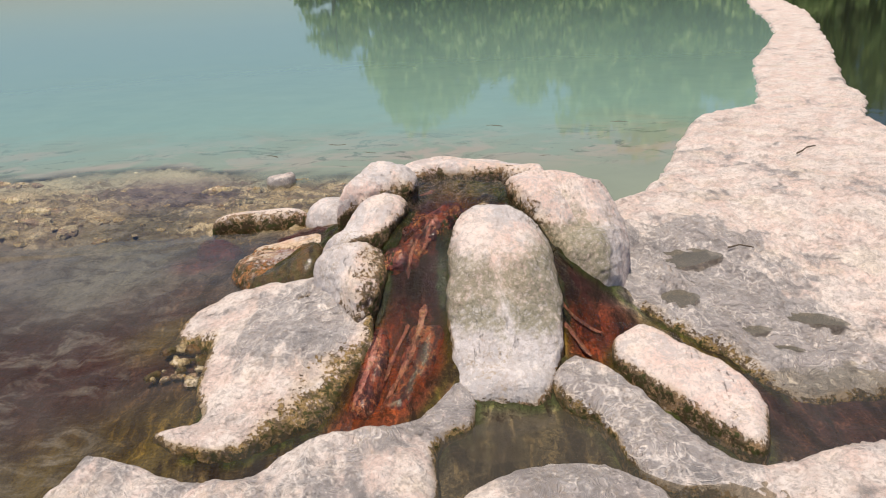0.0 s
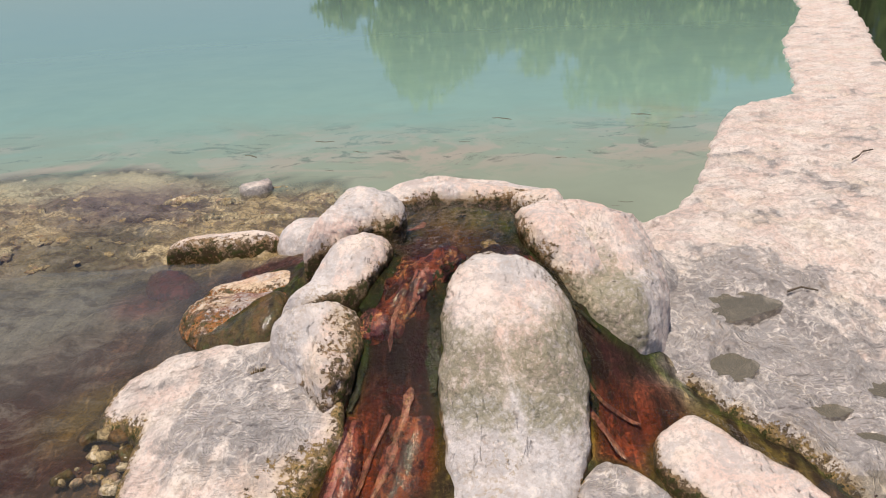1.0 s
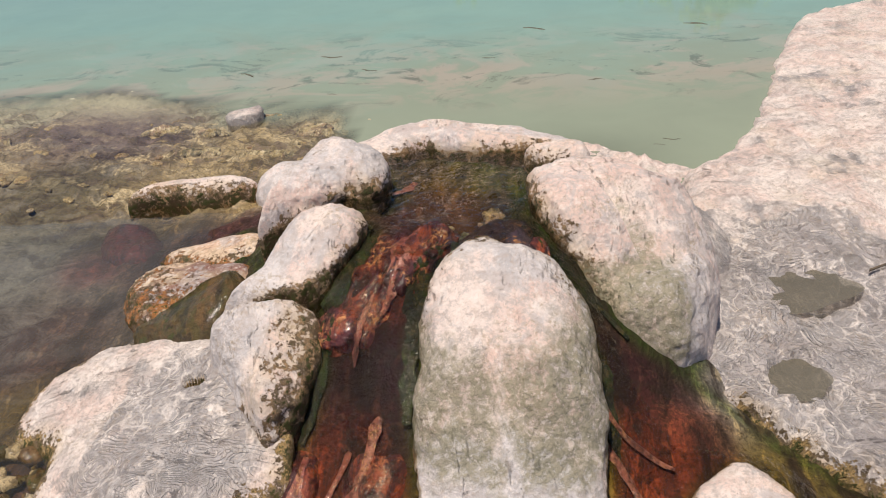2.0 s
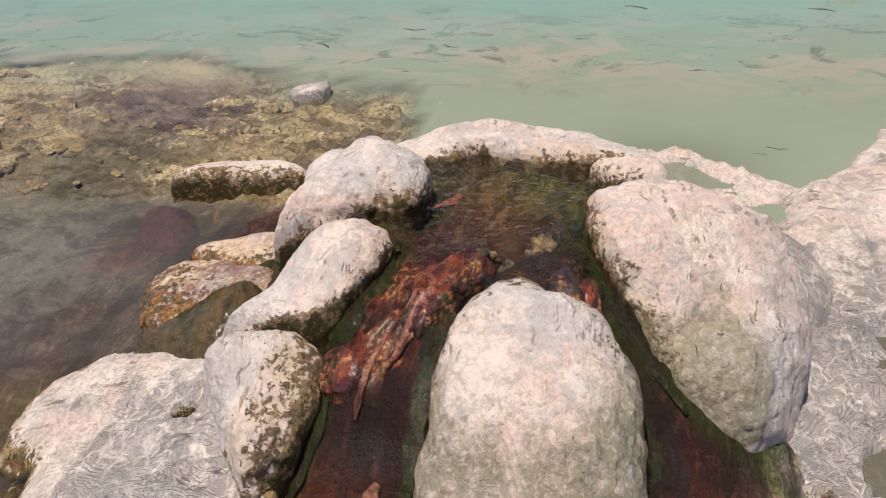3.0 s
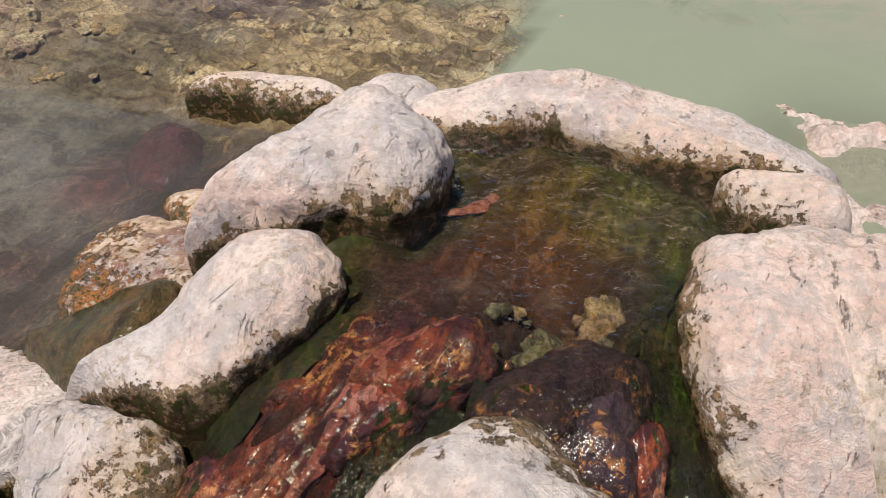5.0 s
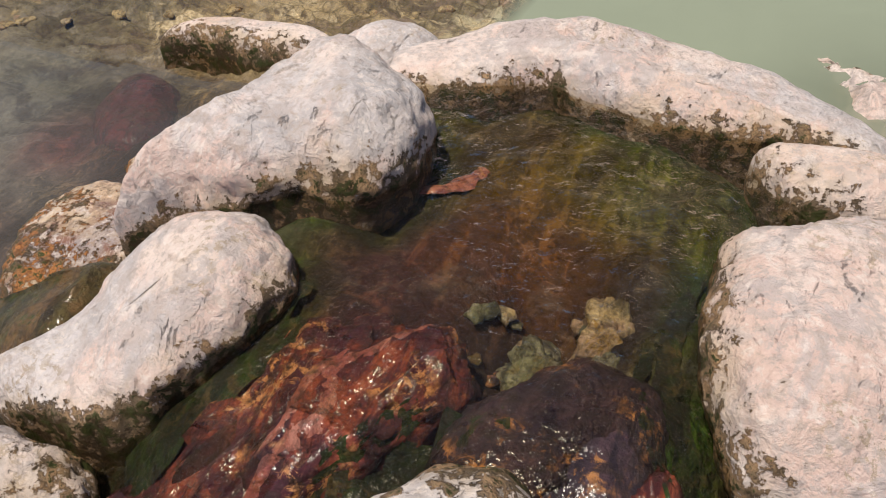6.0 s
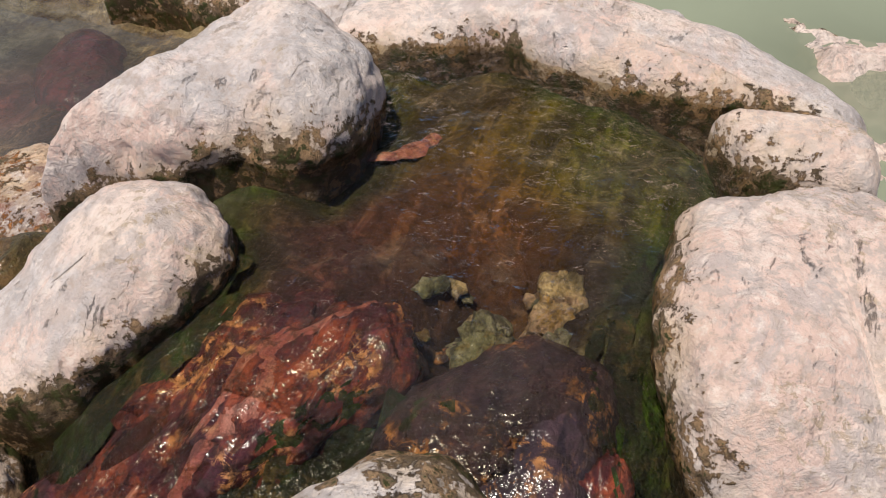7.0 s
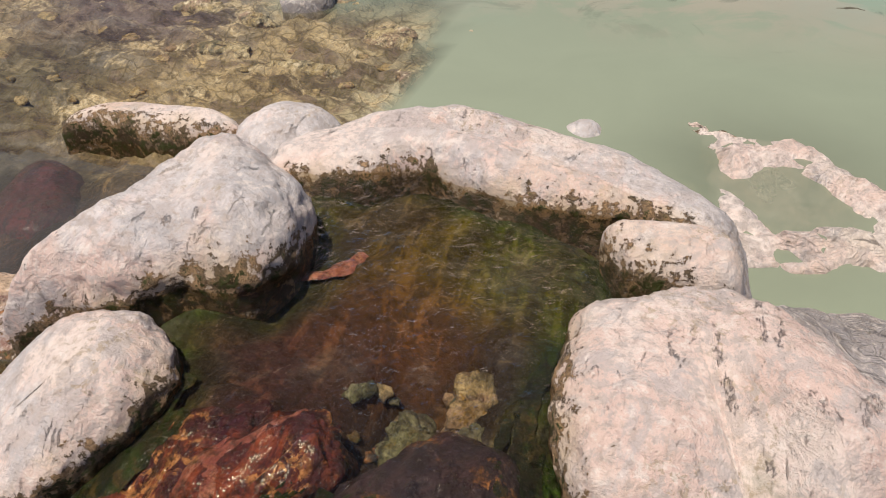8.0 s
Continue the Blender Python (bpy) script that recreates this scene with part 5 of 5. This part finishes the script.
def plates():
    rng = random.Random(5)
    kinds = []
    for k in range(7):
        n = 9
        radii = [rng.uniform(0.55, 1.3) for _ in range(n)]
        verts = []
        for s, z in ((1.0, -0.5), (1.02, 0.25), (0.86, 0.8), (0.45, 1.0)):
            for i in range(n):
                a = math.tau * i / n
                verts.append((math.cos(a) * radii[i] * s, math.sin(a) * radii[i] * s * 0.75, z + rng.uniform(-0.15, 0.15)))
        verts.append((0, 0, 1.0))
        faces = [(r * n + i, r * n + (i + 1) % n, (r + 1) * n + (i + 1) % n, (r + 1) * n + i) for r in range(3) for i in range(n)] + [(3 * n + i, 3 * n + (i + 1) % n, 4 * n) for i in range(n)]
        for mat in (TAN, CRUSTY, GREEN, RED, PURPLE, PALE):
            me = bpy.data.meshes.new("stone")
            me.from_pydata(verts, [], faces)
            me.materials.append(mat)
            me.shade_smooth()
            kinds.append((me, mat))
    for k in range(150):
        x, y = rng.uniform(-3.6, -0.65), rng.uniform(4.62, 6.05)
        if y < 4.85 and x > -1.5 or y > 6.0 - 0.1 * abs(x + 2.2):
            continue
        size = rng.choice((0.02, 0.025, 0.03, 0.04, 0.05, 0.065))
        pale = noise.noise(Vector((x * 1.3, y * 1.6, 9.0))) + rng.uniform(-0.3, 0.3)
        want = CRUSTY if pale > 0.2 else (TAN if pale > -0.42 else GREEN)
        me = rng.choice([m for m, w in kinds if w is want])
        ob = new("stone", me)
        ob.location = (x, y, -0.037 + rng.uniform(-0.008, 0.006))
        ob.rotation_euler = (rng.uniform(-0.06, 0.06), rng.uniform(-0.06, 0.06), rng.uniform(0, 6.3))
        ob.scale = (size, size, rng.uniform(0.005, 0.011))
        tagged(ob, {CRUSTY: "pale flat stone lying in the shallows", TAN: "tan flat stone lying in the shallows", GREEN: "olive slimy stone lying in the shallows"}[want], "stone", "stones on the lake shelf")
    # pebbles on the floor of the spring pool
    for k in range(26):
        a, r = rng.uniform(0, math.tau), rng.uniform(0.02, 1) ** 0.6
        x, y = 0.085 + math.cos(a) * 0.105 * r, 3.705 + math.sin(a) * 0.07 * r
        ob = new("pebble", rng.choice([m for m, w in kinds if w is rng.choice((PALE, PALE, TAN, GREEN, PURPLE))]))
        size = rng.choice((0.009, 0.012, 0.017, 0.024))
        ob.location = (x, y, float(bed(x, y)) + 0.008)
        ob.rotation_euler = (rng.uniform(-0.5, 0.5), rng.uniform(-0.5, 0.5), rng.uniform(0, 6.3))
        ob.scale = (size, size, size * 0.4)
        tagged(ob, "small stone under the clear spring water", "pebble", "pebbles in the spring pool")
    # rubble along the stream side of the left slab
    for k in range(34):
        x, y = rng.gauss(-1.16, 0.05), rng.gauss(3.08, 0.09)
        want = rng.choice((GREEN, TAN, CRUSTY, TAN))
        ob = new("stone", rng.choice([m for m, w in kinds if w is want]))
        size = rng.choice((0.012, 0.016, 0.022, 0.03, 0.042))
        ob.location = (x, y, float(LEFT_POOL(x, y)) - 0.006)
        ob.rotation_euler = (rng.uniform(-0.4, 0.4), rng.uniform(-0.4, 0.4), rng.uniform(0, 6.3))
        ob.scale = (size, size * rng.uniform(0.7, 1), size * 0.45)
        tagged(ob, "small slimy stone at the foot of the slab", "stone", "stones beside the slab")


plates()


# a dry twig on the ledge
def twig(points, width):
    verts, faces, n = [], [], 5
    for i, p in enumerate(points):
        w = width * (1 - 0.6 * i / len(points))
        for s in range(n):
            a = math.tau * s / n
            verts.append((p[0] + math.cos(a) * w * 0.4, p[1] + math.cos(a) * w, p[2] + math.sin(a) * w))
    for i in range(len(points) - 1):
        for s in range(n):
            faces.append((i * n + s, i * n + (s + 1) % n, (i + 1) * n + (s + 1) % n, (i + 1) * n + s))
    faces += [tuple(range(n - 1, -1, -1)), tuple(range((len(points) - 1) * n, len(points) * n))]
    tagged(mesh_object("twig", verts, faces, BARK), "small dry twig lying on the pale ledge", "twig")


BARK = plain_mat("bark", (0.07, 0.05, 0.035), (0.13, 0.1, 0.07), 6)
twig([(x, y, ledge_z(x, y) + 0.022) for x, y in ((2.50, 5.76), (2.57, 5.82), (2.63, 5.9), (2.72, 5.95))], 0.009)
twig([(x, y, ledge_z(x, y) + 0.022) for x, y in ((1.42, 3.98), (1.5, 4.03), (1.57, 4.02))], 0.006)

# bits of twig and leaf adrift on the shallows
DEBRIS = plain_mat("soaked_leaf", (0.05, 0.045, 0.03), (0.11, 0.1, 0.07), 20)


def adrift():
    rng = random.Random(8)
    kinds = []
    for k in range(4):
        n, verts, faces = 9, [], []
        for i in range(n):
            t = i / (n - 1)
            w = 0.12 * math.sin(math.pi * (0.08 + 0.84 * t)) * rng.uniform(0.5, 1.3)
            y = 0.18 * math.sin(t * 3 + k) + rng.uniform(-0.05, 0.05)
            verts += [(t - 0.5, y - w, 0), (t - 0.5, y + w, 0), (t - 0.5, y + w * 0.6, 0.05), (t - 0.5, y - w * 0.6, 0.05)]
        for i in range(n - 1):
            for s in range(4):
                faces.append((i * 4 + s, i * 4 + (s + 1) % 4, (i + 1) * 4 + (s + 1) % 4, (i + 1) * 4 + s))
        faces += [(3, 2, 1, 0), tuple(range(4 * n - 4, 4 * n))]
        me = bpy.data.meshes.new("driftwood")
        me.from_pydata(verts, [], faces)
        me.materials.append(DEBRIS)
        kinds.append(me)
    spots = [(-0.68, 6.72, 0.17), (-0.84, 6.2, 0.1), (0.43, 7.67, 0.25), (-0.51, 6.57, 0.06), (1.0, 5.28, 0.12), (0.93, 5.2, 0.08), (-1.5, 6.7, 0.2), (-1.0, 7.1, 0.22), (0.75, 6.3, 0.14), (0.1, 6.9, 0.12), (1.6, 7.6, 0.25)]
    for x, y, size in spots:
        ob = new("driftwood", rng.choice(kinds))
        ob.location = (x, y, -0.001)
        ob.rotation_euler = (0, 0, rng.uniform(-0.5, 0.5))
        ob.scale = (size * 0.7, size * 0.7, size * 0.3)
        tagged(ob, "sliver of dark soaked leaf litter adrift on the lake", "debris", "debris on the lake")


adrift()

# ---- far bank ----
LEAF = plain_mat("leaves", (0.11, 0.17, 0.05), (0.19, 0.25, 0.08), 0.7, 0.6)


def tube(bm, a, b, r0, r1, sides=7):
    a, b = Vector(a), Vector(b)
    q = (b - a).to_track_quat("Z", "Y").to_matrix()
    rows = [[bm.verts.new(p + q @ Vector((math.cos(math.tau * i / sides) * r, math.sin(math.tau * i / sides) * r, 0))) for i in range(sides)] for p, r in ((a, r0), (b, r1))]
    for i in range(sides):
        bm.faces.new((rows[0][i], rows[0][(i + 1) % sides], rows[1][(i + 1) % sides], rows[1][i]))


def tree(height, seed, place, label):
    rng = random.Random(seed)
    root = new("tree")
    root.location = place
    bm = bmesh.new()
    tube(bm, (0, 0, -0.3), (0.1, 0, height * 0.45), height * 0.028, height * 0.018)
    tube(bm, (0.1, 0, height * 0.44), (0.0, 0.1, height * 0.9), height * 0.018, 0.02)
    tips = [(0, 0.1, height * 0.9)]
    for k in range(34):
        z = height * rng.uniform(0.03, 0.75)
        a, l = rng.uniform(0, math.tau), height * rng.uniform(0.16, 0.32) * (1.15 - z / height * 0.7)
        tip = (math.cos(a) * l, math.sin(a) * l, z + l * rng.uniform(0.2, 0.7))
        tube(bm, (0.05, 0, z), tip, height * 0.01, 0.015, 5)
        tips.append(tip)
    me = bpy.data.meshes.new("trunk")
    bm.to_mesh(me), bm.free()
    me.materials.append(BARK)
    trunk = new("trunk", me)
    trunk.parent = root
    verts, faces = [], []
    for tip in tips:
        for c in range(9):
            mid = Vector(tip) * rng.uniform(0.75, 1.0) + Vector((rng.gauss(0, 1), rng.gauss(0, 1), rng.gauss(0, 0.8))) * height * 0.06
            for f in range(22):
                p = mid + Vector((rng.gauss(0, 1), rng.gauss(0, 1), rng.gauss(0, 0.7))) * height * 0.035
                s = height * rng.uniform(0.018, 0.034)
                e = Euler((rng.uniform(0, 6), rng.uniform(0, 6), rng.uniform(0, 6))).to_matrix()
                n = len(verts)
                verts += [tuple(p + e @ Vector(q) * s) for q in ((-1, 0, 0), (0, -0.5, 0.15), (1, 0, 0), (0, 0.5, 0.15))]
                faces.append((n, n + 1, n + 2, n + 3))
    me = bpy.data.meshes.new("crown")
    me.from_pydata(verts, [], faces)
    me.materials.append(LEAF)
    crown = new("crown", me)
    crown.parent = root
    return tagged(root, label, "tree", "trees on the far bank")


def plant_trees():
    rng = random.Random(11)
    kinds = [tree(7.0, 1, (4, 92, 0.6), "leafy green tree on the far bank"), tree(8.2, 2, (15, 92, 0.6), "leafy green tree on the far bank"), tree(6.2, 3, (24, 94, 0.6), "leafy green tree on the far bank")]
    # x, y, size
    spots = [(-7, 54, 0.62), (-1.5, 51, 0.95), (4.5, 52, 1.0), (6.5, 55, 1.0), (11.5, 51, 1.05), (13.5, 54, 1.1), (16, 52, 1.05), (18.5, 54, 1.0), (21, 52, 0.95), (24, 50, 1.05), (27, 46, 1.15), (28, 41, 1.25), (28, 36, 1.25),
             (28.5, 31, 1.3), (28, 26, 1.3), (28, 21.5, 1.25), (28.5, 17, 1.2), (29, 12.5, 1.2), (32, 44, 1.3), (33, 34, 1.4), (33, 24, 1.4), (3, 56, 1.0), (-2, 56, 0.8), (9, 57, 1.2)]
    for i, (x, y, s) in enumerate(spots):
        t = copy_thing(kinds[i % 3], pose(x * 1.62, y * 1.62, -1.4, 0, 0, rng.uniform(0, 360)))
        s *= rng.uniform(0.85, 1.15)
        t.scale = (s * 2.5, s * 2.5, s * 2.15)


plant_trees()


build_ground()
